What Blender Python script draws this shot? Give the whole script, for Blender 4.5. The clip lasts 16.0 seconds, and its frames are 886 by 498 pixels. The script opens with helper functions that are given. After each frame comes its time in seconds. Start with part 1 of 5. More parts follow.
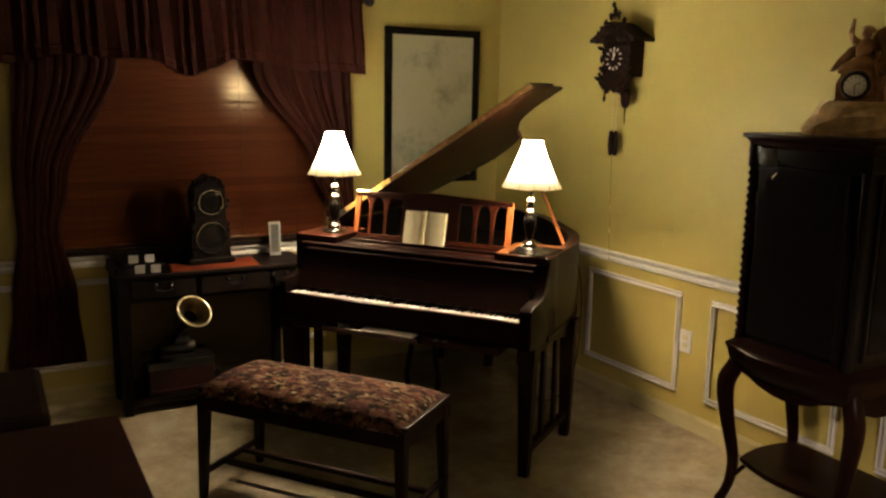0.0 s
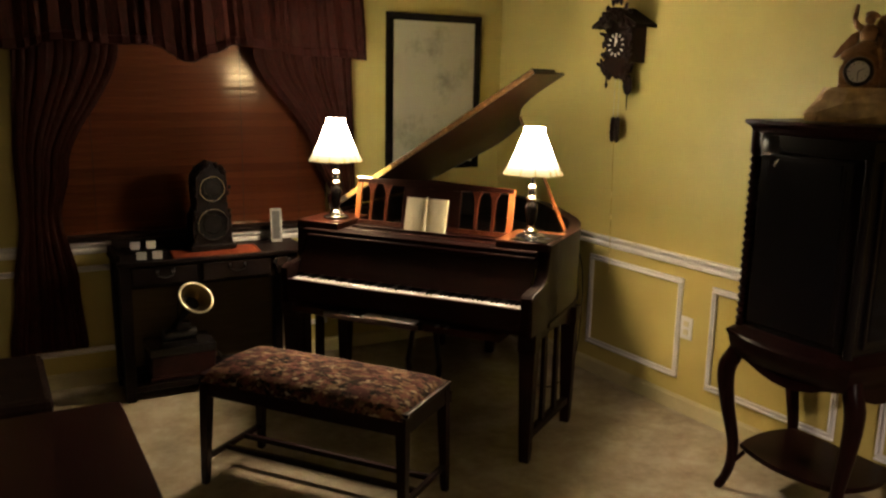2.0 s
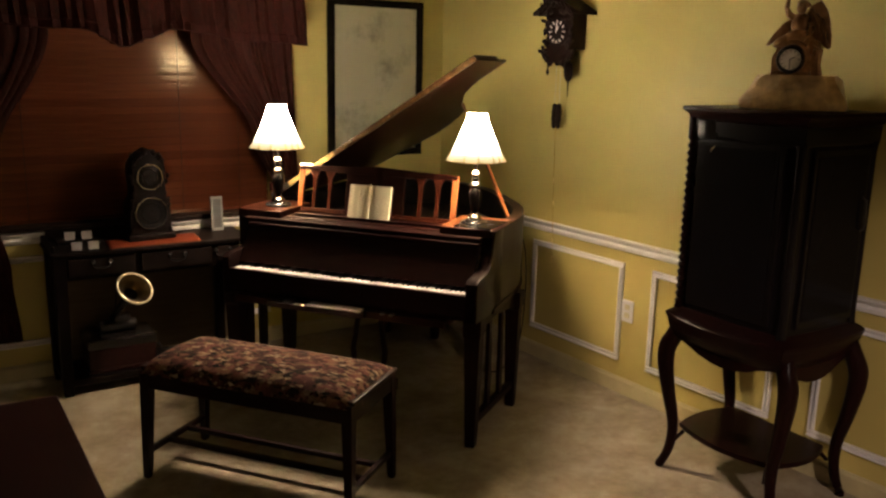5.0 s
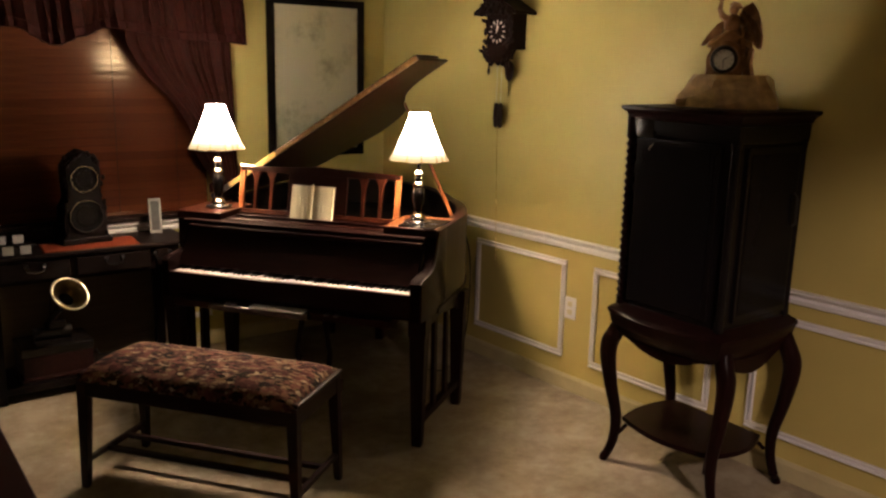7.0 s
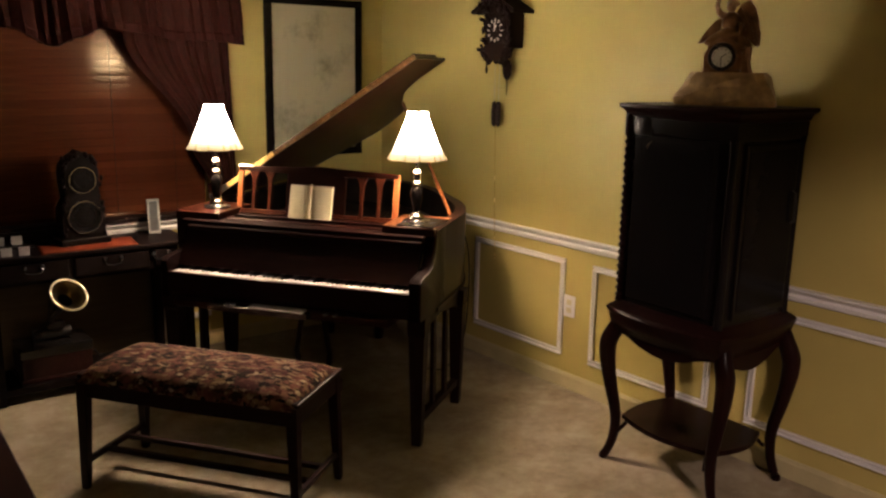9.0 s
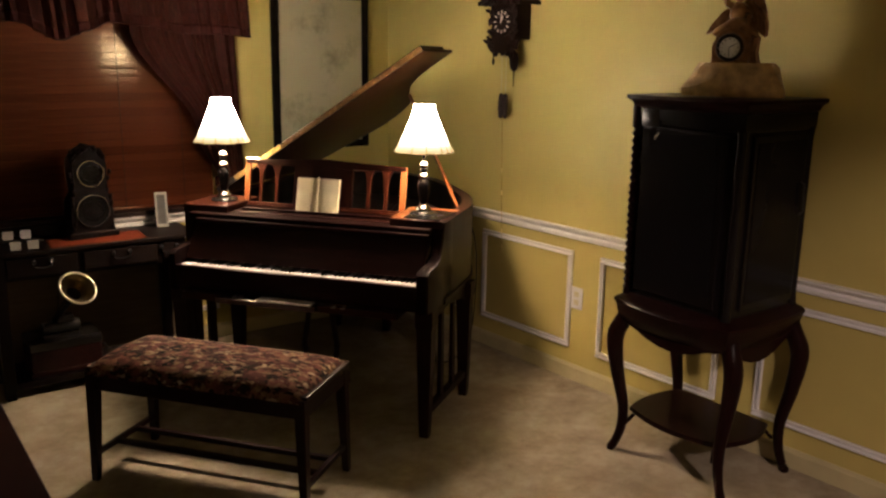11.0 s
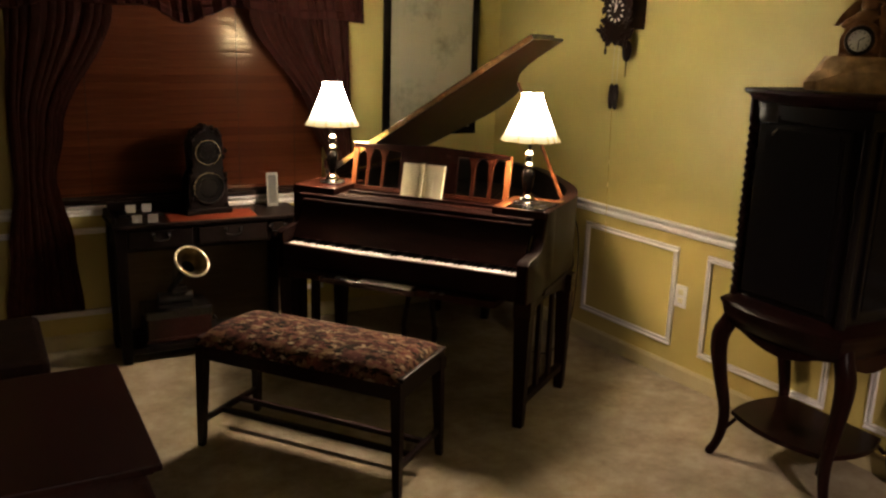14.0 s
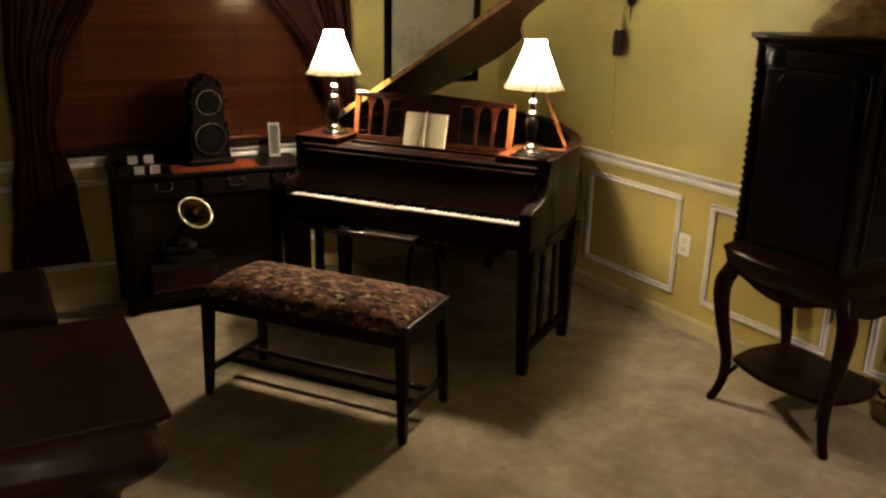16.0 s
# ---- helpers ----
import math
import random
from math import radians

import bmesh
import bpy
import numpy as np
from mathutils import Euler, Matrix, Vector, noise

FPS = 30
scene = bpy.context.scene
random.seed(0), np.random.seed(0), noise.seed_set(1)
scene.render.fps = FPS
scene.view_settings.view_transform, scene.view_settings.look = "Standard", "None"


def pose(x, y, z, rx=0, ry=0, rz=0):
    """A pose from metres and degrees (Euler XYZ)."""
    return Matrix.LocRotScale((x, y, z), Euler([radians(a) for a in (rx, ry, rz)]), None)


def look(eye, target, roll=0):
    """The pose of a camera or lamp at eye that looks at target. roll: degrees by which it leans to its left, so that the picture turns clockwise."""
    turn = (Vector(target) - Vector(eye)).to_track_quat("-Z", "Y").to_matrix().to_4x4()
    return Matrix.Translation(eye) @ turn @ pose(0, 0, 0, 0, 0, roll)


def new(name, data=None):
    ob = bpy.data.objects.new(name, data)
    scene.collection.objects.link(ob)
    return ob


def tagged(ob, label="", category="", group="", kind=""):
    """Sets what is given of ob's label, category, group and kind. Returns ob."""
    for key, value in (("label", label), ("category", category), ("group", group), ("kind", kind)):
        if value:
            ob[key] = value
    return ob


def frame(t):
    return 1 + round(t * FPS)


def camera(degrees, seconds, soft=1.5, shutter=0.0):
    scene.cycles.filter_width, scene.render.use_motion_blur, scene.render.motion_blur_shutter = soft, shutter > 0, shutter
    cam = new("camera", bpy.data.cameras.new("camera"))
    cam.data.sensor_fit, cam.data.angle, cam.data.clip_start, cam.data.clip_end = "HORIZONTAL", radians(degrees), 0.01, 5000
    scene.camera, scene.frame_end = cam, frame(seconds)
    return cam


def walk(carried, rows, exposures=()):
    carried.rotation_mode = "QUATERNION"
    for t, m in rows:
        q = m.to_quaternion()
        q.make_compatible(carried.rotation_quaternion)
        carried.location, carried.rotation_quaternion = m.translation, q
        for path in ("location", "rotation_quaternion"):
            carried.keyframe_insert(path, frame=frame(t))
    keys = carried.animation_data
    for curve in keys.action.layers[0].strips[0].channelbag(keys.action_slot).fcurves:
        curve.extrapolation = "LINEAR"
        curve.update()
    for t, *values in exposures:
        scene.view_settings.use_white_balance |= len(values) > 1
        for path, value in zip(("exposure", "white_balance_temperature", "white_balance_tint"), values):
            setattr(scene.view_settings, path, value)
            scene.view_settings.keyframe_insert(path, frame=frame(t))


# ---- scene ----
EYE = Vector((0.0, 0.0, 1.70))
cam = camera(56.05, 16.0, soft=2.4)


def aim(yaw, pitch, roll):
    a, b = radians(yaw), radians(pitch)
    way = Vector((-math.sin(a) * math.cos(b), math.cos(a) * math.cos(b), math.sin(b)))
    return look(EYE, EYE + way, roll)


# seconds, yaw, pitch, roll of a camera that turns in the hand and stays where it is
TURNS = [
    (0, -29.23, -10.69, 1.14),
    (0.5, -28.96, -10.79, 1.21),
    (1, -29.26, -11.07, 1.15),
    (1.5, -29.11, -11.25, 1.16),
    (2, -29.16, -11.61, 1.16),
    (2.5, -29.25, -12.40, 1.16),
    (3, -29.25, -12.93, 1.42),
    (3.5, -29.30, -12.89, 1.18),
    (4, -30.31, -12.86, 1.14),
    (4.5, -31.59, -12.59, 1.16),
    (5, -33.10, -12.43, 1.37),
    (5.2, -33.68, -12.47, 1.20),
    (7.3, -37.14, -12.32, 1.48),
    (7.5, -37.07, -12.22, 1.47),
    (8, -37.26, -12.20, 1.21),
    (10.5, -36.87, -12.89, 1.02),
    (11, -36.63, -12.97, 0.87),
    (11.5, -35.08, -13.49, 0.93),
    (12, -32.99, -13.72, 1.02),
    (12.5, -30.90, -13.82, 0.44),
    (13, -29.99, -14.02, 1.12),
    (13.5, -30.23, -14.30, 1.93),
    (14, -29.49, -13.93, 1.80),
    (14.5, -29.27, -13.61, 1.53),
    (15, -29.49, -13.75, 1.78),
    (15.5, -29.22, -15.39, 1.58),
    (16, -29.35, -17.40, 1.42),
]
walk(cam, [(t, aim(y, p, r)) for t, y, p, r in TURNS], exposures=[
    (0, 0.02, 6120, 8), (1.5, 0.02, 5980, 13), (2, 0.02, 6000, 10), (3, 0.02, 5920, 13), (5, 0.02, 5960, 16), (7.5, 0.02, 5920, 22), (10.5, 0.02, 5930, 22), (12, 0.02, 5900, 17), (13.5, 0.02, 5880, 19), (14, 0.02, 5880, 15), (16, 0.02, 5860, 10)])

# ---- light: night outside, two table lamps inside, an added fill lamp unseen ----
world = bpy.data.worlds.new("night")
scene.world = world
world.use_nodes = True
world.node_tree.nodes["Background"].inputs[0].default_value = (0.02, 0.03, 0.06, 1)
world.node_tree.nodes["Background"].inputs[1].default_value = 0.05
LAMP_TINT = (1.0, 0.715, 0.42)
SHADE_GLOW = 64.0
BULB_WATTS = 26.0
FILL_LAMP_GLOW = 2.5
FILL_BULB_WATTS = 228.0

# ---- plan ----
EAST, NORTH, WEST, SOUTH, CEIL = 3.15, 4.74, -1.75, -1.6, 2.62
# the east wall is turned two and a half degrees to fit the camera's view of its rails
EAST_M = Matrix.Translation((EAST, 2.476, 0)) @ pose(0, 0, 0, 0, 0, 2.5) @ Matrix.Translation((-EAST, -2.476, 0))
PIANO = pose(1.6477, 3.3502, 0, 0, 0, -53.03)


def at_piano(u, v, z):
    return PIANO @ Vector((u, v, z))


# ---- materials ----
def node_mat(name):
    m = bpy.data.materials.new(name)
    m.use_nodes = True
    return m, m.node_tree.nodes, m.node_tree.links, m.node_tree.nodes["Principled BSDF"]


def coords(n, l, scale=(1, 1, 1)):
    tc = n.new("ShaderNodeTexCoord")
    mp = n.new("ShaderNodeMapping")
    mp.inputs["Scale"].default_value = scale
    l.new(tc.outputs["Object"], mp.inputs["Vector"])
    return mp.outputs["Vector"]


def noise_node(n, l, vec, scale, detail=4.0, rough=0.55):
    t = n.new("ShaderNodeTexNoise")
    t.inputs["Scale"].default_value = scale
    t.inputs["Detail"].default_value = detail
    t.inputs["Roughness"].default_value = rough
    l.new(vec, t.inputs["Vector"])
    return t.outputs["Fac"]


def ramp(n, l, fac, stops):
    r = n.new("ShaderNodeValToRGB")
    while len(r.color_ramp.elements) < len(stops):
        r.color_ramp.elements.new(0.5)
    for e, (p, c) in zip(r.color_ramp.elements, stops):
        e.position, e.color = p, (*c, 1)
    l.new(fac, r.inputs["Fac"])
    return r.outputs["Color"]


def bump(n, l, p, height, strength, distance):
    b = n.new("ShaderNodeBump")
    b.inputs["Strength"].default_value = strength
    b.inputs["Distance"].default_value = distance
    l.new(height, b.inputs["Height"])
    l.new(b.outputs["Normal"], p.inputs["Normal"])


def plain(name, color, rough=0.5, metal=0.0, var=0.15, scale=6.0, bumps=0.05, fine=120.0, coat=0.0, stretch=(1, 1, 1), spec=0.5):
    m, n, l, p = node_mat(name)
    p.inputs["Specular IOR Level"].default_value = spec
    v = coords(n, l, stretch)
    lo = tuple(c * (1 - var) for c in color)
    hi = tuple(min(1, c * (1 + var)) for c in color)
    l.new(ramp(n, l, noise_node(n, l, v, scale), [(0.3, lo), (0.7, hi)]), p.inputs["Base Color"])
    rr = n.new("ShaderNodeMapRange")
    rr.inputs["To Min"].default_value, rr.inputs["To Max"].default_value = max(0.02, rough - 0.07), min(1, rough + 0.07)
    l.new(noise_node(n, l, v, scale * 3.1), rr.inputs["Value"])
    l.new(rr.outputs["Result"], p.inputs["Roughness"])
    p.inputs["Metallic"].default_value = metal
    p.inputs["Coat Weight"].default_value = coat
    p.inputs["Coat Roughness"].default_value = 0.12
    if bumps:
        bump(n, l, p, noise_node(n, l, v, fine), bumps, 0.002)
    return m


def wood(name, dark, light, rough=0.3, grain=(1.0, 14.0, 14.0), coat=0.3, scale=5.0, spec=0.3):
    m, n, l, p = node_mat(name)
    p.inputs["Specular IOR Level"].default_value = spec
    v = coords(n, l, grain)
    g = noise_node(n, l, v, scale, 8.0, 0.65)
    g2 = noise_node(n, l, coords(n, l), 2.3, 3.0)
    mx = n.new("ShaderNodeMath")
    mx.operation = "MULTIPLY_ADD"
    mx.inputs[1].default_value, mx.inputs[2].default_value = 0.35, 0.0
    l.new(g2, mx.inputs[0])
    ad = n.new("ShaderNodeMath")
    ad.operation = "ADD"
    l.new(g, ad.inputs[0])
    l.new(mx.outputs[0], ad.inputs[1])
    l.new(ramp(n, l, ad.outputs[0], [(0.42, dark), (0.86, light)]), p.inputs["Base Color"])
    rr = n.new("ShaderNodeMapRange")
    rr.inputs["To Min"].default_value, rr.inputs["To Max"].default_value = max(0.05, rough - 0.08), rough + 0.1
    l.new(g, rr.inputs["Value"])
    l.new(rr.outputs["Result"], p.inputs["Roughness"])
    p.inputs["Coat Weight"].default_value = coat
    p.inputs["Coat Roughness"].default_value = 0.1
    bump(n, l, p, g, 0.025, 0.001)
    return m


def slat_wood(name, dark, light):
    """Stained slats: long grain, each a little lighter, darker or glossier than the next; highlights tinted to lamp
    gold.
    """
    m, n, l, p = node_mat(name)
    g = noise_node(n, l, coords(n, l, (0.7, 18.0, 18.0)), 4.0, 8.0, 0.65)
    info = n.new("ShaderNodeObjectInfo")
    mr = n.new("ShaderNodeMapRange")
    mr.inputs["To Min"].default_value, mr.inputs["To Max"].default_value = 0.82, 1.18
    l.new(info.outputs["Random"], mr.inputs["Value"])
    mx = n.new("ShaderNodeMix")
    mx.data_type, mx.blend_type = "RGBA", "MULTIPLY"
    mx.inputs["Factor"].default_value = 1.0
    l.new(ramp(n, l, g, [(0.34, dark), (0.70, light)]), mx.inputs["A"])
    l.new(mr.outputs["Result"], mx.inputs["B"])
    l.new(mx.outputs["Result"], p.inputs["Base Color"])
    rr = n.new("ShaderNodeMapRange")
    rr.inputs["To Min"].default_value, rr.inputs["To Max"].default_value = 0.12, 0.21
    l.new(info.outputs["Random"], rr.inputs["Value"])
    l.new(rr.outputs["Result"], p.inputs["Roughness"])
    p.inputs["Specular IOR Level"].default_value = 0.15
    # Gold of the lamp put into the highlight, which otherwise turns out white.
    p.inputs["Specular Tint"].default_value = (1.0, 0.80, 0.50, 1)
    bump(n, l, p, g, 0.03, 0.001)
    return m


def fabric(name, stops, stripe=0.0, rough=0.85, weave=900.0):
    m, n, l, p = node_mat(name)
    v = coords(n, l, (1, 1, 0.12))
    fac = noise_node(n, l, v, stripe or 9.0, 4.0)
    l.new(ramp(n, l, fac, stops), p.inputs["Base Color"])
    p.inputs["Roughness"].default_value = rough
    p.inputs["Specular IOR Level"].default_value = 0.04
    bump(n, l, p, noise_node(n, l, coords(n, l), weave, 2.0), 0.25, 0.001)
    return m


def tapestry(name):
    """Worn woven flowers: rose and brown clusters on a near-black ground, flecked with tan and cream threads along the length."""
    m, n, l, p = node_mat(name)
    v = coords(n, l)
    warp = n.new("ShaderNodeTexNoise")
    warp.inputs["Scale"].default_value = 30.0
    l.new(v, warp.inputs["Vector"])
    mix = n.new("ShaderNodeVectorMath")
    mix.operation = "MULTIPLY_ADD"
    mix.inputs[1].default_value = (0.040, 0.030, 0.030)
    l.new(warp.outputs["Color"], mix.inputs[0])
    l.new(v, mix.inputs[2])

    def cells(scale, stretch):
        mp = n.new("ShaderNodeMapping")
        mp.inputs["Scale"].default_value = stretch
        l.new(mix.outputs[0], mp.inputs["Vector"])
        vo = n.new("ShaderNodeTexVoronoi")
        vo.inputs["Scale"].default_value = scale
        l.new(mp.outputs[0], vo.inputs["Vector"])
        sp = n.new("ShaderNodeSeparateColor")
        l.new(vo.outputs["Color"], sp.inputs[0])
        return sp.outputs[0], sp.outputs[1]

    def blend(fac, a, b):
        mx = n.new("ShaderNodeMix")
        mx.data_type = "RGBA"
        l.new(fac, mx.inputs["Factor"])
        for sock, val in ((mx.inputs["A"], a), (mx.inputs["B"], b)):
            l.new(val, sock)
        return mx.outputs["Result"]

    def band(fac, lo, hi):
        mr = n.new("ShaderNodeMapRange")
        mr.inputs["From Min"].default_value, mr.inputs["From Max"].default_value = lo, hi
        l.new(fac, mr.inputs["Value"])
        return mr.outputs["Result"]

    flower = noise_node(n, l, v, 13.0, 3.0, 0.6)
    a1, a2 = cells(36.0, (0.75, 1.25, 1.0))
    b1, b2 = cells(64.0, (0.6, 1.5, 1.0))
    ground = ramp(n, l, a1, [(0.2, (0.010, 0.0050, 0.0060)), (0.55, (0.030, 0.0100, 0.0100)), (0.9, (0.058, 0.024, 0.017))])
    rose = ramp(n, l, a2, [(0.15, (0.060, 0.018, 0.016)), (0.5, (0.125, 0.042, 0.033)), (0.85, (0.165, 0.078, 0.048))])
    col = blend(band(flower, 0.42, 0.52), ground, rose)
    fleck = ramp(n, l, b2, [(0.2, (0.150, 0.090, 0.046)), (0.6, (0.250, 0.170, 0.100)), (0.95, (0.360, 0.270, 0.180))])
    pick = n.new("ShaderNodeMath")
    pick.operation = "MULTIPLY"
    l.new(band(b1, 0.70, 0.74), pick.inputs[0])
    l.new(band(noise_node(n, l, v, 20.0, 2.0), 0.40, 0.58), pick.inputs[1])
    col = blend(pick.outputs[0], col, fleck)
    dark = ramp(n, l, b2, [(0.0, (0.008, 0.005, 0.005)), (1.0, (0.014, 0.010, 0.006))])
    col = blend(band(b1, 0.16, 0.12), col, dark)
    l.new(col, p.inputs["Base Color"])
    p.inputs["Roughness"].default_value = 0.9
    p.inputs["Specular IOR Level"].default_value = 0.15
    bump(n, l, p, noise_node(n, l, v, 420.0, 3.0), 0.35, 0.002)
    return m


def carpet(name):
    m, n, l, p = node_mat(name)
    v = coords(n, l)
    big = noise_node(n, l, v, 3.4, 5.0, 0.62)
    fine = noise_node(n, l, v, 260.0, 3.0, 0.7)
    a = n.new("ShaderNodeMath")
    a.operation = "MULTIPLY_ADD"
    a.inputs[1].default_value = 0.35
    l.new(fine, a.inputs[0])
    tuft = n.new("ShaderNodeMath")
    tuft.operation = "MULTIPLY_ADD"
    tuft.inputs[1].default_value, tuft.inputs[2].default_value = 0.55, -0.275
    l.new(noise_node(n, l, v, 17.0, 6.0, 0.7), tuft.inputs[0])
    both = n.new("ShaderNodeMath")
    both.operation = "ADD"
    l.new(big, both.inputs[0])
    l.new(tuft.outputs[0], both.inputs[1])
    l.new(both.outputs[0], a.inputs[2])
    l.new(ramp(n, l, a.outputs[0], [(0.48, (0.258, 0.214, 0.146)), (0.66, (0.345, 0.291, 0.204)), (0.84, (0.440, 0.382, 0.276))]), p.inputs["Base Color"])
    p.inputs["Roughness"].default_value = 0.95
    p.inputs["Specular IOR Level"].default_value = 0.1
    b = n.new("ShaderNodeMath")
    b.operation = "MULTIPLY_ADD"
    b.inputs[1].default_value = 3.0
    l.new(big, b.inputs[0])
    l.new(fine, b.inputs[2])
    bump(n, l, p, b.outputs[0], 0.6, 0.006)
    return m


def glow(name, color, strength, z0=None, z1=None):
    m, n, l, p = node_mat(name)
    v = coords(n, l)
    l.new(ramp(n, l, noise_node(n, l, v, 30.0), [(0.3, (0.75, 0.66, 0.5)), (0.7, (0.85, 0.78, 0.62))]), p.inputs["Base Color"])
    p.inputs["Roughness"].default_value = 0.8
    p.inputs["Emission Color"].default_value = (*color, 1)
    p.inputs["Emission Strength"].default_value = strength
    if z0 is not None:
        # the cloth is dimmer and yellower towards its open lower edge
        sp = n.new("ShaderNodeSeparateXYZ")
        l.new(coords(n, l), sp.inputs[0])
        mr = n.new("ShaderNodeMapRange")
        mr.inputs["From Min"].default_value, mr.inputs["From Max"].default_value = z0, z1
        l.new(sp.outputs["Z"], mr.inputs["Value"])
        pw = n.new("ShaderNodeMath")
        pw.operation = "POWER"
        pw.inputs[1].default_value = 3.0
        l.new(mr.outputs["Result"], pw.inputs[0])
        ma = n.new("ShaderNodeMath")
        ma.operation = "MULTIPLY_ADD"
        ma.inputs[1].default_value, ma.inputs[2].default_value = strength * 2.3, 0.95
        l.new(pw.outputs[0], ma.inputs[0])
        l.new(ma.outputs[0], p.inputs["Emission Strength"])
        l.new(ramp(n, l, mr.outputs["Result"], [(0.0, (1.0, 0.70, 0.28)), (0.16, (1.0, 0.75, 0.38)), (0.35, color)]), p.inputs["Emission Color"])
    return m


def print_mat(name):
    """Pale print behind glass with faint grey traces of a drawing."""
    m, n, l, p = node_mat(name)
    v = coords(n, l)
    a = noise_node(n, l, v, 4.5, 7.0, 0.7)
    l.new(ramp(n, l, a, [(0.30, (0.26, 0.245, 0.165)), (0.43, (0.405, 0.38, 0.262)), (0.5, (0.475, 0.445, 0.308))]), p.inputs["Base Color"])
    p.inputs["Roughness"].default_value = 0.6
    p.inputs["Coat Weight"].default_value = 0.6
    p.inputs["Coat Roughness"].default_value = 0.05
    return m


def glass(name):
    m, n, l, p = node_mat(name)
    p.inputs["Base Color"].default_value = (0.6, 0.65, 0.62, 1)
    p.inputs["Roughness"].default_value = 0.04
    p.inputs["Transmission Weight"].default_value = 1.0
    p.inputs["IOR"].default_value = 1.45
    return m


M_WALL = plain("yellow_wall_paint", (0.530, 0.436, 0.132), 0.55, var=0.035, scale=3.0, bumps=0.12, fine=260)
M_TRIM = plain("white_trim_paint", (0.82, 0.80, 0.80), 0.4, var=0.05, scale=8, bumps=0.05)
M_BASE = plain("cream_baseboard_paint", (0.52, 0.455, 0.25), 0.5, var=0.08, scale=9, bumps=0.06)
# Ceiling colour kept dark so that less light bounces back into the room.
M_CEIL = plain("dimmed_ceiling_paint", (0.22, 0.205, 0.165), 0.9, var=0.04, bumps=0.2, fine=90)
M_CARPET = carpet("beige_carpet")
M_PIANO = wood("dark_mahogany", (0.010, 0.0025, 0.0014), (0.033, 0.0080, 0.0036), 0.3, (1.0, 10.0, 10.0), 0.03, 5.0, 0.13)
# M_FRONT and M_ARM: same mahogany, with the front's shade put into the colour.
M_FRONT = wood("shaded_case_mahogany", (0.0052, 0.0014, 0.0011), (0.0135, 0.0034, 0.0024), 0.36, (1.0, 10.0, 10.0), 0.0, 5.0, 0.10)
M_ARM = wood("shaded_front_mahogany", (0.004, 0.0015, 0.0015), (0.009, 0.003, 0.0026), 0.65, (10.0, 10.0, 1.0), 0.0, 5.0, 0.02)
# Same mahogany with lamplight put into the colour, for end posts and stick.
M_STICK = wood("lamplit_mahogany", (0.10, 0.030, 0.010), (0.22, 0.070, 0.022), 0.35, (10.0, 10.0, 1.0), 0.1)
M_LID = wood("lid_mahogany", (0.005, 0.0015, 0.0010), (0.021, 0.0056, 0.0028), 0.32, (1.0, 10.0, 10.0), 0.0, 5.0, 0.10)
M_PIANO_UP = wood("upright_mahogany", (0.0068, 0.0021, 0.0020), (0.018, 0.0050, 0.0038), 0.45, (10.0, 10.0, 1.0), 0.0, 5.0, 0.11)
# Music desk centre: mahogany darkened in colour for its shade.
M_STAND = wood("shaded_stand_mahogany", (0.0032, 0.0009, 0.0006), (0.0080, 0.0021, 0.0013), 0.3, (1.0, 10.0, 10.0), 0.0, 5.0, 0.07)
M_CAB = wood("near_black_walnut", (0.0055, 0.0018, 0.0018), (0.014, 0.0036, 0.0034), 0.3, (10.0, 10.0, 1.0), 0.0, 5.0, 0.06)
M_BENCH = wood("dark_bench_wood", (0.008, 0.0028, 0.0027), (0.020, 0.0066, 0.0058), 0.35, (1.0, 12.0, 12.0), 0.03, 5.0, 0.15)
M_DESK = wood("ebonised_wood", (0.0032, 0.0024, 0.0023), (0.0080, 0.0046, 0.0043), 0.42, (1.0, 12.0, 12.0), 0.0, 5.0, 0.07)
M_REDWOOD = wood("red_brown_wood", (0.0145, 0.0039, 0.0038), (0.029, 0.0081, 0.0072), 0.42, (12.0, 1.0, 12.0), 0.05, 5.0, 0.15)
M_BLIND = slat_wood("cherry_blind", (0.058, 0.0150, 0.0068), (0.086, 0.0260, 0.0105))
M_IVORY = plain("ivory_key", (0.88, 0.87, 0.86), 0.25, var=0.05, scale=20, bumps=0.0, coat=0.3)
M_EBONY = plain("black_key", (0.012, 0.011, 0.011), 0.3, var=0.2, bumps=0.02)
M_BLACK = plain("black_lacquer", (0.012, 0.010, 0.010), 0.2, var=0.2, bumps=0.01, coat=0.5)
M_IRON = plain("dark_iron", (0.03, 0.027, 0.025), 0.45, 0.6, bumps=0.05)
M_CHROME = plain("polished_steel", (0.50, 0.49, 0.48), 0.16, 1.0, var=0.08, bumps=0.0)
M_RIMBRASS = plain("bright_brass", (0.98, 0.90, 0.66), 0.34, 0.9, var=0.05, bumps=0.0)
M_BRASS = plain("brass", (0.85, 0.66, 0.30), 0.26, 1.0, var=0.1, bumps=0.02)
M_OLDGOLD = plain("old_gilt", (0.25, 0.130, 0.052), 0.34, 0.4, var=0.4, scale=22, bumps=0.3, fine=60)
M_ONYX = plain("tan_stone", (0.47, 0.31, 0.135), 0.3, var=0.5, scale=16, bumps=0.1, fine=40, coat=0.2)
M_PAPER = plain("paper", (0.70, 0.645, 0.45), 0.85, var=0.05, scale=14, bumps=0.05)
# White card turned grey: its shade is put into the colour.
M_PAPER_SIDE = plain("shaded_paper", (0.46, 0.45, 0.45), 0.85, var=0.06, scale=14, bumps=0.05)
M_DIAL = plain("dial_card", (0.94, 0.93, 0.86), 0.5, var=0.08, scale=30, bumps=0.0)
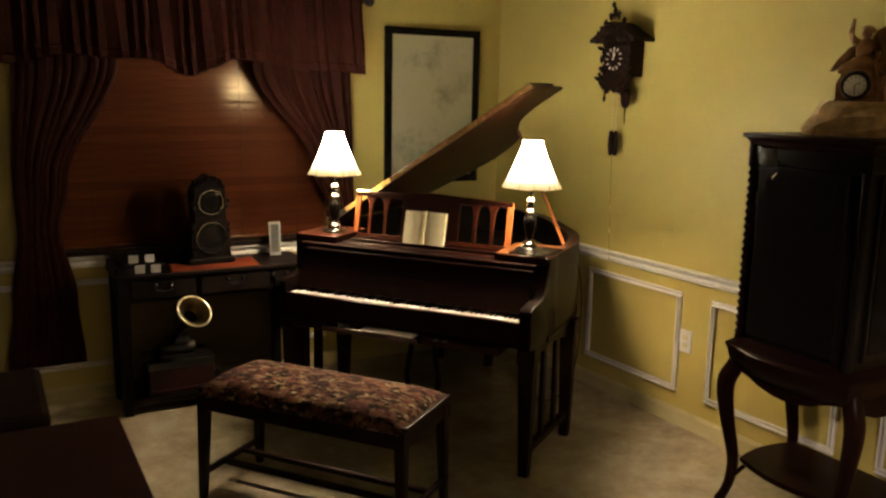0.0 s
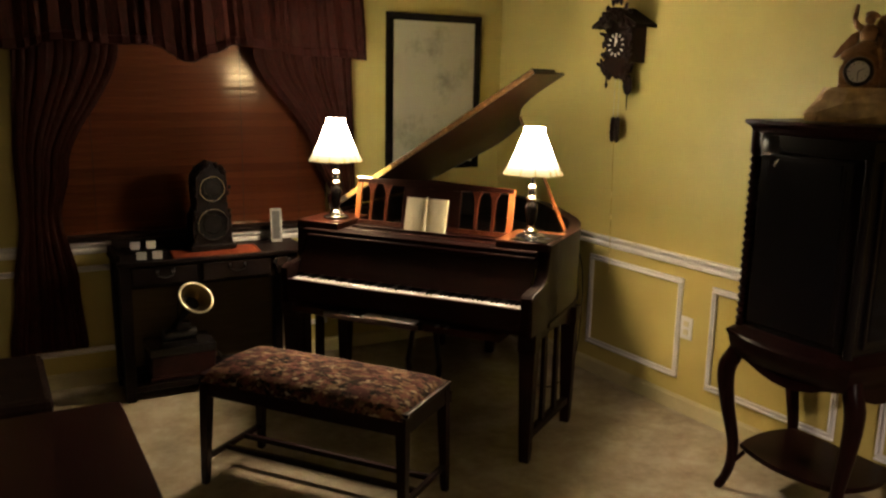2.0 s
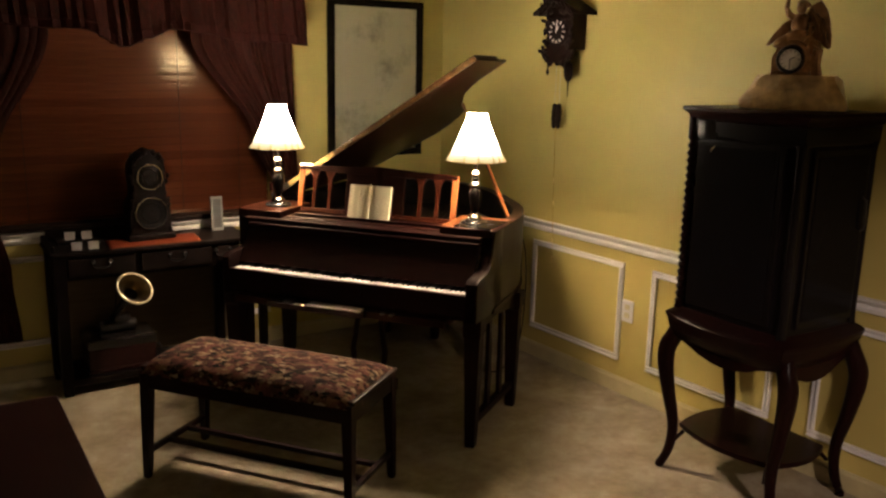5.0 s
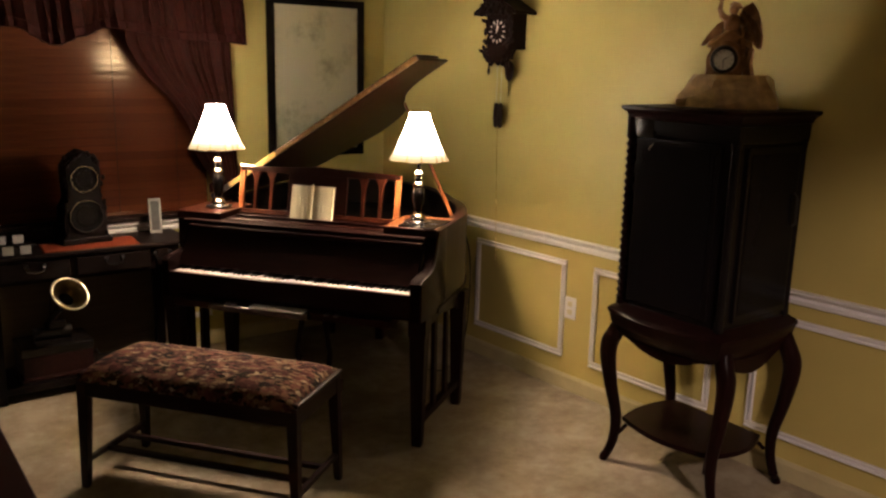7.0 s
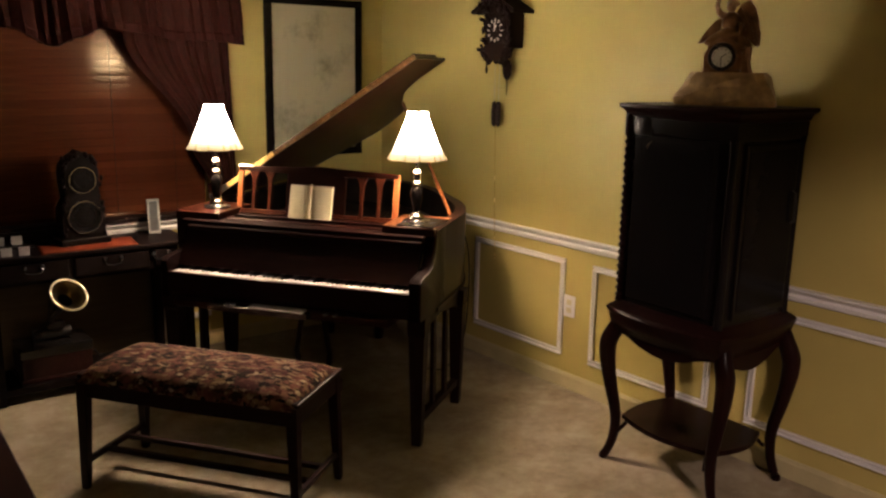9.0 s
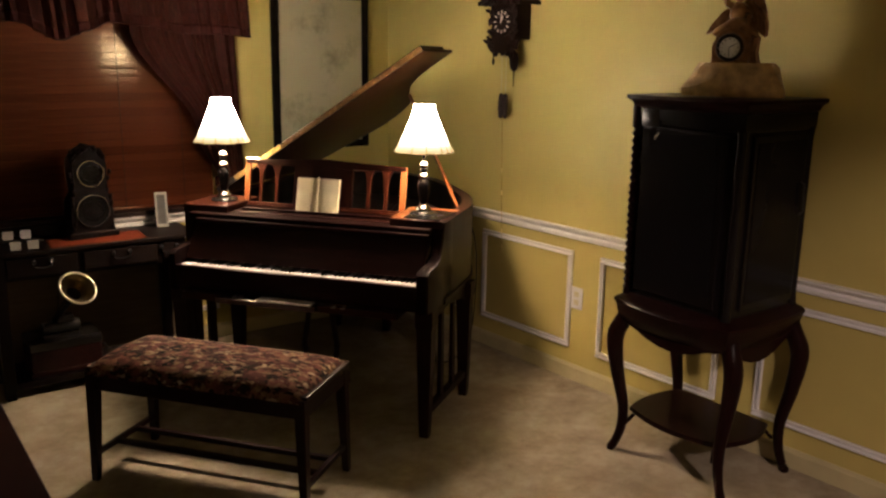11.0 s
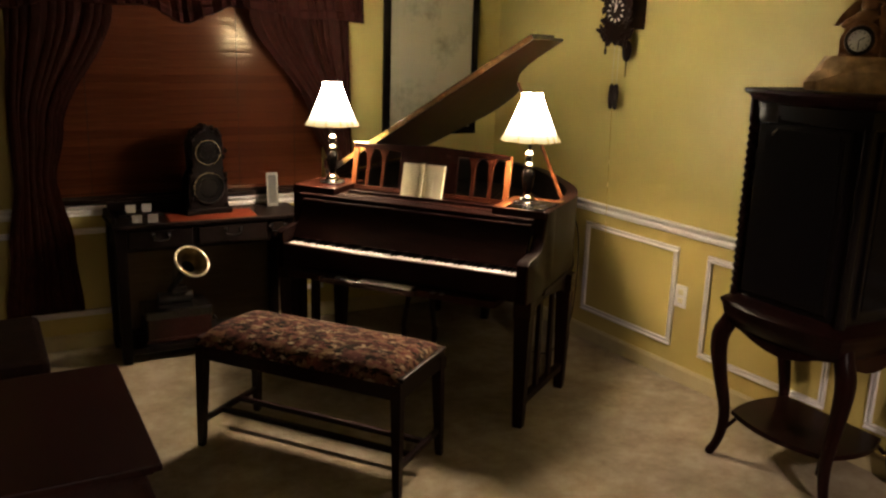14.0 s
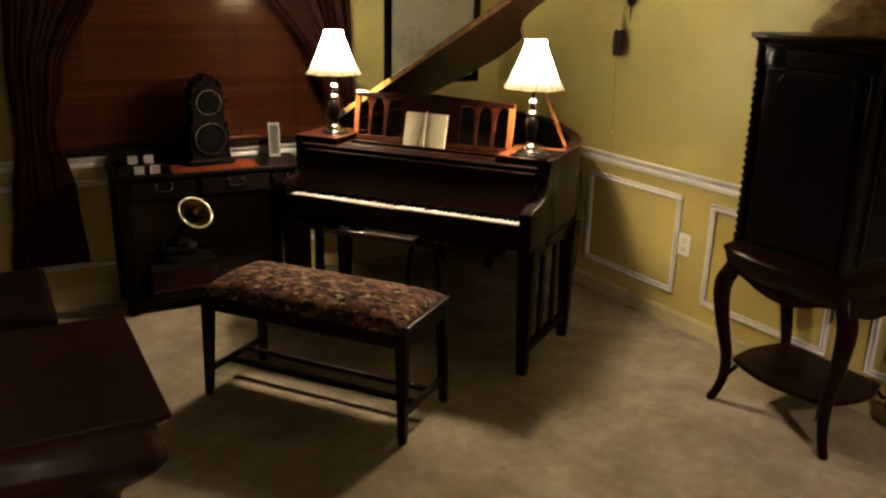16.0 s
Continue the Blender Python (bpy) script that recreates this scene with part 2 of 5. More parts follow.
M_DARKDIAL = plain("dark_dial", (0.007, 0.006, 0.006), 0.2, var=0.4, scale=25, bumps=0.0, spec=0.12)
M_CUCKOO = wood("carved_walnut", (0.005, 0.0022, 0.0017), (0.014, 0.0056, 0.0038), 0.55, (8, 8, 2), 0.0, 5.0, 0.12)
M_CURTAIN = fabric("maroon_curtain", [(0.32, (0.009, 0.0032, 0.0027)), (0.46, (0.031, 0.0076, 0.0052)), (0.58, (0.013, 0.0043, 0.0034)), (0.72, (0.042, 0.0175, 0.0092))], 100.0, 0.7)
M_BAND = fabric("maroon_hem_band", [(0.3, (0.020, 0.0058, 0.0046)), (0.7, (0.036, 0.0100, 0.0078))], 60.0, 0.7)
M_VALANCE = fabric("maroon_valance", [(0.30, (0.009, 0.0030, 0.0024)), (0.46, (0.032, 0.0074, 0.0048)), (0.58, (0.013, 0.0042, 0.0032)), (0.74, (0.047, 0.0190, 0.0095))], 110.0, 0.7)
M_RUNNER = fabric("red_runner", [(0.3, (0.11, 0.022, 0.010)), (0.7, (0.17, 0.036, 0.015))], 20.0, 0.8)
M_SEAT = tapestry("floral_tapestry")
M_SOFA = fabric("dark_upholstery", [(0.3, (0.011, 0.0060, 0.0048)), (0.7, (0.022, 0.0115, 0.0090))], 8.0, 0.8)
M_FILLSHADE = glow("fill_lamp_shade", (1.0, 0.85, 0.68), FILL_LAMP_GLOW)
M_SHADE = glow("lit_shade", (1.0, 0.815, 0.54), SHADE_GLOW, 0.292, 0.45)
M_TRIMLINE = plain("shade_trim", (0.34, 0.26, 0.13), 0.8, var=0.1, bumps=0.1)
M_PRINT = print_mat("faded_print")
M_SILVER = plain("silver_frame", (0.18, 0.18, 0.178), 0.45, 0.2, var=0.1, bumps=0.05)
M_GREY = plain("grey_photo", (0.028, 0.028, 0.030), 0.6, var=0.4, scale=25, bumps=0.0)
M_PALE = plain("pale_ceramic", (0.52, 0.50, 0.42), 0.4, var=0.12, scale=15, bumps=0.05)
M_CABGLASS = wood("dark_cabinet_glass", (0.0040, 0.0036, 0.0042), (0.0068, 0.0056, 0.0064), 0.2, (1, 1, 1), 0.0, 2.0, 0.04)
M_COLUMN = wood("black_column", (0.004, 0.0035, 0.0035), (0.008, 0.006, 0.006), 0.22, (1, 1, 1), 0.0, 5.0, 0.12)
M_BLOCK = plain("worn_black_block", (0.010, 0.008, 0.008), 0.44, var=0.3, scale=20, bumps=0.05)
M_HINGE = plain("worn_brass", (0.30, 0.21, 0.075), 0.42, 0.75, var=0.5, scale=22, bumps=0.3, fine=70)
M_HORN = plain("dark_brass", (0.11, 0.075, 0.026), 0.33, 0.95, var=0.3, scale=14, bumps=0.05)
M_TRAY = plain("black_tray_lacquer", (0.005, 0.0045, 0.0045), 0.25, var=0.2, bumps=0.02, spec=0.04)
M_PLATE = plain("dark_plate", (0.006, 0.0045, 0.004), 0.6, var=0.3, bumps=0.05, spec=0.08)
M_BACK = wood("brown_back_board", (0.13, 0.095, 0.062), (0.19, 0.14, 0.092), 0.6, (1.0, 10.0, 10.0), 0.0, 4.0, 0.1)
M_BEZEL = plain("dull_bezel", (0.80, 0.79, 0.76), 0.2, 0.95, var=0.25, scale=18, bumps=0.05)
M_PULL = plain("tarnished_pull", (0.06, 0.06, 0.066), 0.24, 0.85, var=0.4, scale=30, bumps=0.05)
# Gold of the lamp-lit lid edge put into the colour; the hinges share it.
M_EDGE = plain("lamplit_edge", (0.125, 0.066, 0.022), 0.26, 0.5, var=0.5, scale=18, bumps=0.2, fine=70)
# Orange of the lamp's reflection in the shelf varnish, put into the colour.
M_SHELF = wood("lamplit_shelf_wood", (0.055, 0.017, 0.005), (0.11, 0.036, 0.010), 0.32, (1.0, 10.0, 10.0), 0.1)
M_GLASS = glass("cabinet_glass")
# Walls out of view are coloured dark to hold down bounced light.
M_ROOM = plain("dark_unseen_wall_paint", (0.12, 0.10, 0.055), 0.8, var=0.05, bumps=0.1)


# ---- mesh helpers ----
def box(bm, x0, x1, y0, y1, z0, z1, bev=0.0, m=None):
    geo = bmesh.ops.create_cube(bm, size=1.0)
    vs = geo["verts"]
    bmesh.ops.scale(bm, vec=(x1 - x0, y1 - y0, z1 - z0), verts=vs)
    bmesh.ops.translate(bm, vec=((x0 + x1) / 2, (y0 + y1) / 2, (z0 + z1) / 2), verts=vs)
    if m is not None:
        bmesh.ops.transform(bm, matrix=m, verts=vs)
    if bev:
        es = list({e for v in vs for e in v.link_edges})
        bmesh.ops.bevel(bm, geom=es, offset=bev, segments=2, profile=0.5, affect="EDGES")
    return bm


def lathe(bm, profile, segs=24, m=None, ripple=0.0, waves=0):
    rings = []
    for r, z in profile:
        ring = []
        for i in range(segs):
            a = 2 * math.pi * i / segs
            rr = r * (1 + ripple * math.cos(waves * a))
            co = Vector((rr * math.cos(a), rr * math.sin(a), z))
            ring.append(bm.verts.new(m @ co if m is not None else co))
        rings.append(ring)
    for a, b in zip(rings, rings[1:]):
        for i in range(segs):
            j = (i + 1) % segs
            bm.faces.new((a[i], a[j], b[j], b[i]))
    for ring, r in ((rings[0], profile[0][0]), (rings[-1], profile[-1][0])):
        if r > 1e-4 and not waves:
            bm.faces.new(ring)
    return bm


def prism(bm, pts, axis, a, b, bev=0.0, m=None):
    """The outline pts, in the plane across the axis, run from a to b along it."""
    def place(p, q, w):
        return {"x": (w, p, q), "y": (p, w, q), "z": (p, q, w)}[axis]
    lo = [bm.verts.new(place(p, q, a)) for p, q in pts]
    hi = [bm.verts.new(place(p, q, b)) for p, q in pts]
    fs = [bm.faces.new(lo), bm.faces.new(hi)]
    for i in range(len(pts)):
        j = (i + 1) % len(pts)
        fs.append(bm.faces.new((lo[i], lo[j], hi[j], hi[i])))
    if bev:
        es = list({e for f in fs[:2] for e in f.edges})
        bmesh.ops.bevel(bm, geom=es, offset=bev, segments=2, profile=0.5, affect="EDGES")
    if m is not None:
        bmesh.ops.transform(bm, matrix=m, verts=[v for v in bm.verts if v.is_valid])
    return bm


def tube(bm, path, radii, segs=10, square=False):
    """A round or square bar along the points of path, with a radius for each."""
    path = [Vector(p) for p in path]
    if not isinstance(radii, (list, tuple)):
        radii = [radii] * len(path)
    n = 4 if square else segs
    rings = []
    for i, p in enumerate(path):
        d = (path[min(i + 1, len(path) - 1)] - path[max(i - 1, 0)]).normalized()
        up = Vector((0, 0, 1)) if abs(d.z) < 0.9 else Vector((0, 1, 0))
        s = d.cross(up).normalized()
        t = s.cross(d).normalized()
        k = radii[i] * (1.414 if square else 1.0)
        o = math.pi / 4 if square else 0
        rings.append([bm.verts.new(p + s * k * math.cos(o + 2 * math.pi * j / n) + t * k * math.sin(o + 2 * math.pi * j / n)) for j in range(n)])
    for a, b in zip(rings, rings[1:]):
        for j in range(n):
            q = (j + 1) % n
            bm.faces.new((a[j], a[q], b[q], b[j]))
    bm.faces.new(rings[0])
    bm.faces.new(rings[-1])
    return bm


def curve_pts(ctrl, steps=6, closed=False):
    """A smooth line through the control points."""
    c = [Vector((*p, 0)) if len(p) == 2 else Vector(p) for p in ctrl]
    out = []
    n = len(c)
    for i in range(n if closed else n - 1):
        p0 = c[(i - 1) % n] if closed or i else c[0]
        p1, p2 = c[i], c[(i + 1) % n]
        p3 = c[(i + 2) % n] if closed or i + 2 < n else c[-1]
        for k in range(steps):
            t = k / steps
            out.append(0.5 * (2 * p1 + (p2 - p0) * t + (2 * p0 - 5 * p1 + 4 * p2 - p3) * t * t + (3 * p1 - p0 - 3 * p2 + p3) * t ** 3))
    if not closed:
        out.append(c[-1])
    return out


def part(name, bm, material, parent=None, label="", smooth=False):
    bmesh.ops.recalc_face_normals(bm, faces=bm.faces)
    me = bpy.data.meshes.new(name)
    bm.to_mesh(me)
    bm.free()
    me.materials.append(material)
    if smooth:
        me.shade_smooth()
        me.set_sharp_from_angle(angle=radians(42))
    ob = new(name, me)
    if parent is not None:
        ob.parent = parent
    if label:
        ob["label"] = label
    return ob


def thing(name, m, label, category, group=""):
    ob = new(name)
    ob.matrix_basis = m
    return tagged(ob, label, category, group)


def structure(name, bm, material, label, category):
    ob = part(name, bm, material)
    return tagged(ob, label, category, kind="structure")


def B():
    return bmesh.new()


# ---- the room ----
TH = 0.15
structure("floor", box(B(), WEST - TH, EAST + 0.45, SOUTH - TH, NORTH + TH, -0.12, 0.0), M_CARPET, "beige cut-pile carpet with trodden patches", "floor")
structure("ceiling", box(B(), WEST - TH, EAST + 0.45, SOUTH - TH, NORTH + TH, CEIL, CEIL + 0.1), M_CEIL, "plain ceiling, toned dark to weaken bounced light", "ceiling")
structure("wall_east", box(B(), EAST, EAST + TH, SOUTH - 0.3, NORTH + TH, 0, CEIL), M_WALL, "yellow painted wall with white panel mouldings", "wall").matrix_basis = EAST_M
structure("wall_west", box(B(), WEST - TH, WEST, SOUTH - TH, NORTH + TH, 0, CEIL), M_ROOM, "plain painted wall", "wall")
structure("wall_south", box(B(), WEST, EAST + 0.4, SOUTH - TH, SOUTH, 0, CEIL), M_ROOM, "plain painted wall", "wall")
# Unseen partition added to block the fill lamp; the doorway lights the left wall.
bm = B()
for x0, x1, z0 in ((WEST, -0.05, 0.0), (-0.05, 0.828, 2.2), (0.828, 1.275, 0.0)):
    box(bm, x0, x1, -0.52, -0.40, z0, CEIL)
structure("light_block_partition", bm, M_ROOM, "added unseen partition whose gaps shape the fill light", "wall")
WX0, WX1, WZ0, WZ1 = 0.30, 1.86, 0.83, 2.12
bm = B()
box(bm, WEST, WX0, NORTH, NORTH + TH, 0, CEIL)
box(bm, WX1, EAST, NORTH, NORTH + TH, 0, CEIL)
box(bm, WX0, WX1, NORTH, NORTH + TH, 0, WZ0)
box(bm, WX0, WX1, NORTH, NORTH + TH, WZ1, CEIL)
structure("wall_north", bm, M_WALL, "yellow painted wall with a wide window", "wall")

RAIL = [(0, -0.062), (0.008, -0.062), (0.015, -0.054), (0.016, -0.040), (0.006, -0.033), (0.006, -0.027), (0.020, -0.020), (0.034, -0.010), (0.036, 0.0), (0, 0.0)]


def rail_bm(z, side):
    bm = B()
    if side == "east":
        return prism(bm, [(EAST - a, z + b) for a, b in RAIL], "y", SOUTH, NORTH - 0.035)
    return prism(bm, [(NORTH - a, z + b) for a, b in RAIL], "x", WEST, EAST - 0.1)


structure("chair_rail_east", rail_bm(0.835, "east"), M_TRIM, "white moulded chair rail", "chair rail").matrix_basis = EAST_M
structure("chair_rail_north", rail_bm(0.800, "north"), M_TRIM, "white moulded chair rail below the window", "chair rail")
BASE = [(0, 0), (0.014, 0), (0.014, 0.068), (0.011, 0.075), (0.007, 0.078), (0.006, 0.084), (0, 0.086)]
structure("baseboard_east", prism(B(), [(EAST - a, b) for a, b in BASE], "y", SOUTH, NORTH - 0.02), M_BASE, "low cream-painted baseboard", "baseboard").matrix_basis = EAST_M
structure("baseboard_north", prism(B(), [(NORTH - a, b) for a, b in BASE], "x", WEST, EAST - 0.1), M_BASE, "low cream-painted baseboard", "baseboard")


def panel_frame(axis, a, b, z0, z1, wall, w=0.030, d=0.016):
    """A rectangle of picture moulding on a wall: four mitred, stepped bars."""
    ob = thing("panel_moulding", Matrix(), "white rectangular wall moulding under the chair rail", "moulding", "wall panel mouldings")
    ob["kind"] = "structure"
    for lo_a, hi_a, lo_z, hi_z in ((a, b, z1 - w, z1), (a, b, z0, z0 + w), (a, a + w, z0 + w, z1 - w), (b - w, b, z0 + w, z1 - w)):
        bm = B()
        flat = hi_a - lo_a > hi_z - lo_z
        for dep, p0, p1 in ((d * 0.25, 0.0, 1.0), (d, 0.0, 0.34), (d * 0.8, 0.62, 1.0)):
            if flat:
                q = (lo_a, hi_a, lo_z + (hi_z - lo_z) * p0, lo_z + (hi_z - lo_z) * p1)
            else:
                q = (lo_a + (hi_a - lo_a) * p0, lo_a + (hi_a - lo_a) * p1, lo_z, hi_z)
            if axis == "y":
                box(bm, wall - dep, wall + 0.002, q[0], q[1], q[2], q[3], 0.002)
            else:
                box(bm, q[0], q[1], wall - dep, wall + 0.002, q[2], q[3], 0.002)
        part("bar", bm, M_TRIM, ob)
    return ob


for k in range(6):
    a = 3.945 - 0.906 * k
    panel_frame("y", a, a + (0.715 if k else 0.62), 0.176, 0.711, EAST).matrix_basis = EAST_M
for a, b in ((-1.5, -0.32), (-0.12, 0.62), (0.82, 1.82), (2.02, 2.95)):
    panel_frame("x", a, b, 0.185, 0.672, NORTH)


def outlet(y, z):
    ob = thing("outlet", EAST_M, "white wall socket plate beside the panel moulding", "outlet")
    part("plate", box(B(), EAST - 0.006, EAST, y - 0.040, y + 0.040, z - 0.060, z + 0.060, 0.003), M_TRIM, ob)
    for dz in (-0.022, 0.022):
        part("socket", box(B(), EAST - 0.009, EAST - 0.004, y - 0.016, y + 0.016, z + dz - 0.014, z + dz + 0.014, 0.002), M_PAPER, ob)


outlet(3.000, 0.458)

# added fill lamp, unseen behind the camera: shines through the opening beside the partition
# Unseen header added to keep the fill light off the upper right wall.
structure("light_block_header", box(B(), 1.275, EAST + 0.14, -0.52, -0.40, 2.0, CEIL), M_ROOM, "added unseen header that cuts the fill light above the opening", "wall")
fl = thing("unseen_fill_lamp", pose(1.00, -1.25, 0), "added unseen fill lamp with a cream shade behind the camera", "lamp")
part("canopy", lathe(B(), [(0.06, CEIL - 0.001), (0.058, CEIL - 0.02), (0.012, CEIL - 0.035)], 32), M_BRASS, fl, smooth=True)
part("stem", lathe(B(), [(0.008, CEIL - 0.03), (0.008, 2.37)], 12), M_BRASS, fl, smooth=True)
part("shade", lathe(B(), [(0.22, 2.24), (0.19, 2.30), (0.13, 2.36), (0.015, 2.372)], 48, None, 0.0001, 1), M_FILLSHADE, fl, "lit cream shade", smooth=True)

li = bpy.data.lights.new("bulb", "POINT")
li.energy, li.color, li.shadow_soft_size = FILL_BULB_WATTS, (1.0, 0.75, 0.565), 0.12
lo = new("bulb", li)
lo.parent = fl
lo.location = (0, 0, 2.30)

# ---- window with wooden blind ----
win = thing("window_1", Matrix(), "dark night window behind a closed wooden blind", "window")
win["kind"] = "structure"
bm = B()
for q in ((WX0, WX0 + 0.05, WZ0, WZ1), (WX1 - 0.05, WX1, WZ0, WZ1), (WX0 + 0.05, WX1 - 0.05, WZ0, WZ0 + 0.05), (WX0 + 0.05, WX1 - 0.05, WZ1 - 0.05, WZ1), (1.06, 1.10, WZ0 + 0.05, WZ1 - 0.05)):
    box(bm, q[0], q[1], NORTH + 0.105, NORTH + 0.135, q[2], q[3], 0.004)
part("window_frame", bm, M_TRIM, win)
for x0, x1 in ((WX0 + 0.05, 1.06), (1.10, WX1 - 0.05)):
    p = part("pane", box(B(), x0, x1, NORTH + 0.117, NORTH + 0.123, WZ0 + 0.05, WZ1 - 0.05), M_GLASS, win)
part("window_sill", box(B(), WX0 - 0.03, WX1 + 0.03, NORTH - 0.045, NORTH + 0.10, 0.806, 0.834, 0.004), M_CUCKOO, win)

blind = thing("wooden_blind", Matrix(), "closed reddish-brown wooden venetian blind in the window", "blind")
part("headrail", box(B(), WX0 + 0.01, WX1 - 0.01, NORTH + 0.045, NORTH + 0.10, 2.06, 2.115, 0.004), M_BLIND, blind)
bm = B()
outline = curve_pts([(-0.026, 0.0), (0, 0.0005), (0.026, 0.0)], 4)
slat = [(p.x, p.y) for p in outline] + [(p.x, p.y - 0.003) for p in reversed(outline)]
prism(bm, slat, "x", WX0 + 0.014, WX1 - 0.014)
first = None
z = 0.862
random.seed(3)
while z < 2.05:
    m = pose(0, NORTH + 0.070, z, 99.2 + random.uniform(-0.4, 0.4), random.uniform(-0.08, 0.08), 0)
    if first is None:
        first = part("slat", bm, M_BLIND, blind)
        first.matrix_basis = m
    else:
        o = new("slat", first.data)
        o.parent = blind
        o.matrix_basis = m
    z += 0.0425
part("bottom_rail", box(B(), WX0 + 0.012, WX1 - 0.012, NORTH + 0.05, NORTH + 0.092, 0.830, 0.848, 0.004), M_BLIND, blind)
for x in (0.52, 1.325, 1.66):
    part("cord", tube(B(), [(x, NORTH + 0.038, 2.06), (x, NORTH + 0.038, 0.84)], 0.0016, 6), M_CUCKOO, blind)


# ---- curtains ----
def lerp_table(tab, z):
    for (z0, a), (z1, b) in zip(tab, tab[1:]):
        if z0 >= z >= z1:
            k = (z0 - z) / (z0 - z1)
            k = k * k * (3 - 2 * k)
            return a + (b - a) * k
    return tab[-1][1] if z < tab[-1][0] else tab[0][1]


def drape(ob, name, left, right, depth, folds, amp, material, rows=40, cols=150, seed=0, hem=None, strip=0.0):
    """Pleated cloth between two edges, given as rows of (height, x); hem lifts the lower edge along the width; strip keeps that much above the hem."""
    rnd = random.Random(seed)
    ph = [rnd.uniform(0, 6.28) for _ in range(5)]
    ztop, zbot = left[0][0], left[-1][0]
    bm = B()
    grid = []
    for r in range(rows + 1):
        row = []
        for c in range(cols + 1):
            s = c / cols
            low = zbot if hem is None else hem(s)
            z = (low + strip if strip else ztop) * (1 - r / rows) + low * r / rows
            x0, x1 = lerp_table(left, z), lerp_table(right, z)
            squeeze = min(1.0, (x1 - x0) / 0.45)
            s2 = s + 0.25 / folds * math.sin(folds * 1.9 * s + ph[0]) + 0.01 * math.sin(3 * z + ph[1])
            w = math.sin(2 * math.pi * folds * s2 + 0.35 * math.sin(2.5 * z + ph[2]))
            w *= 0.35 + 0.75 * (0.5 + 0.5 * noise.noise((s * folds * 0.45, z * 0.7, seed + 0.5)))
            w += 0.8 * noise.noise((s * folds * 0.8, z * 0.5, seed + 9.5)) + 0.25 * noise.noise((s * folds * 2.6, z * 1.6, seed + 3.5))
            x = x0 + (x1 - x0) * s + 0.01 * math.sin(2 * math.pi * folds * s2 * 2 + ph[4]) * (0 < c < cols)
            y = depth + amp * (1.25 - 0.25 * squeeze) * w
            row.append(bm.verts.new((x, y, z)))
        grid.append(row)
    for a, b in zip(grid, grid[1:]):
        for i in range(cols):
            bm.faces.new((a[i], a[i + 1], b[i + 1], b[i]))
    o = part(name, bm, material, ob, smooth=True)
    so = o.modifiers.new("thickness", "SOLIDIFY")
    so.thickness = 0.004
    return o


rod = thing("curtain_rod", Matrix(), "dark curtain rod with ball finials above the window", "curtain rod")
part("pole", tube(B(), [(0.06, NORTH - 0.17, 2.205), (2.0, NORTH - 0.17, 2.205)], 0.013, 14), M_IRON, rod, smooth=True)
for x, s in ((2.0, 1), (0.06, -1)):
    m = Matrix.Translation((x, NORTH - 0.17, 2.205)) @ pose(0, 0, 0, 0, 90 * s, 0)
    part("finial", lathe(B(), [(0.013, -0.005), (0.018, 0.0), (0.012, 0.008), (0.024, 0.02), (0.031, 0.036), (0.027, 0.054), (0.012, 0.066), (0.0, 0.07)], 20, m), M_IRON, rod, smooth=True)
for x in (0.12, 1.94):
    part("bracket", tube(B(), [(x, NORTH, 2.185), (x, NORTH - 0.08, 2.185), (x, NORTH - 0.17, 2.19)], 0.009, 8), M_IRON, rod)


def valance_hem(s):
    x = 0.08 + s * 1.92
    ctrl = [(0.05, 1.80), (0.17, 1.79), (0.40, 1.845), (0.62, 1.83), (0.80, 1.835), (1.00, 1.752), (1.12, 1.80), (1.24, 1.848), (1.42, 1.835), (1.62, 1.80), (1.80, 1.803), (2.02, 1.79)]
    for (a, p), (b, q) in zip(ctrl, ctrl[1:]):
        if a <= x <= b:
            k = (x - a) / (b - a)
            k = k * k * (3 - 2 * k)
            return p + (q - p) * k
    return 1.80


val = thing("valance", Matrix(), "maroon striped pleated valance with a scalloped hem", "valance")
drape(val, "cloth", [(2.26, 0.10), (1.75, 0.08)], [(2.26, 1.985), (1.75, 2.005)], NORTH - 0.19, 26, 0.015, M_VALANCE, 26, 330, 4, valance_hem)
drape(val, "hem_band", [(2.26, 0.10), (1.75, 0.08)], [(2.26, 1.985), (1.75, 2.005)], NORTH - 0.1965, 26, 0.015, M_BAND, 4, 330, 4, valance_hem, 0.05)["label"] = "plain maroon hem band"
prev = []
for i in range(121):
    s = i / 120
    x = 0.08 + s * 1.92
    prev.append((x, NORTH - 0.19 - 0.018, valance_hem(s) + 0.004))
part("hem_cord", tube(B(), prev, 0.005, 6), M_CURTAIN, val)
cr = thing("curtain", Matrix(), "maroon striped curtain held back to the side of the window", "curtain", "window curtains")
drape(cr, "cloth", [(2.2, 1.30), (1.83, 1.37), (1.25, 1.715), (0.98, 1.83), (0.6, 1.78), (0.28, 1.74)],
      [(2.2, 1.93), (1.8, 1.935), (1.25, 1.95), (0.98, 1.955), (0.6, 1.96), (0.28, 1.97)], NORTH - 0.115, 9, 0.026, M_CURTAIN, 60, 150, 8)
cl = thing("curtain", Matrix(), "maroon striped curtain held back, hanging almost to the floor", "curtain", "window curtains")
drape(cl, "cloth", [(2.2, 0.15), (1.8, 0.165), (1.25, 0.145), (0.95, 0.15), (0.6, 0.10), (0.24, 0.055)],
      [(2.2, 0.74), (1.83, 0.665), (1.2, 0.385), (0.95, 0.335), (0.6, 0.40), (0.24, 0.43)], NORTH - 0.072, 9, 0.009, M_CURTAIN, 60, 150, 5)
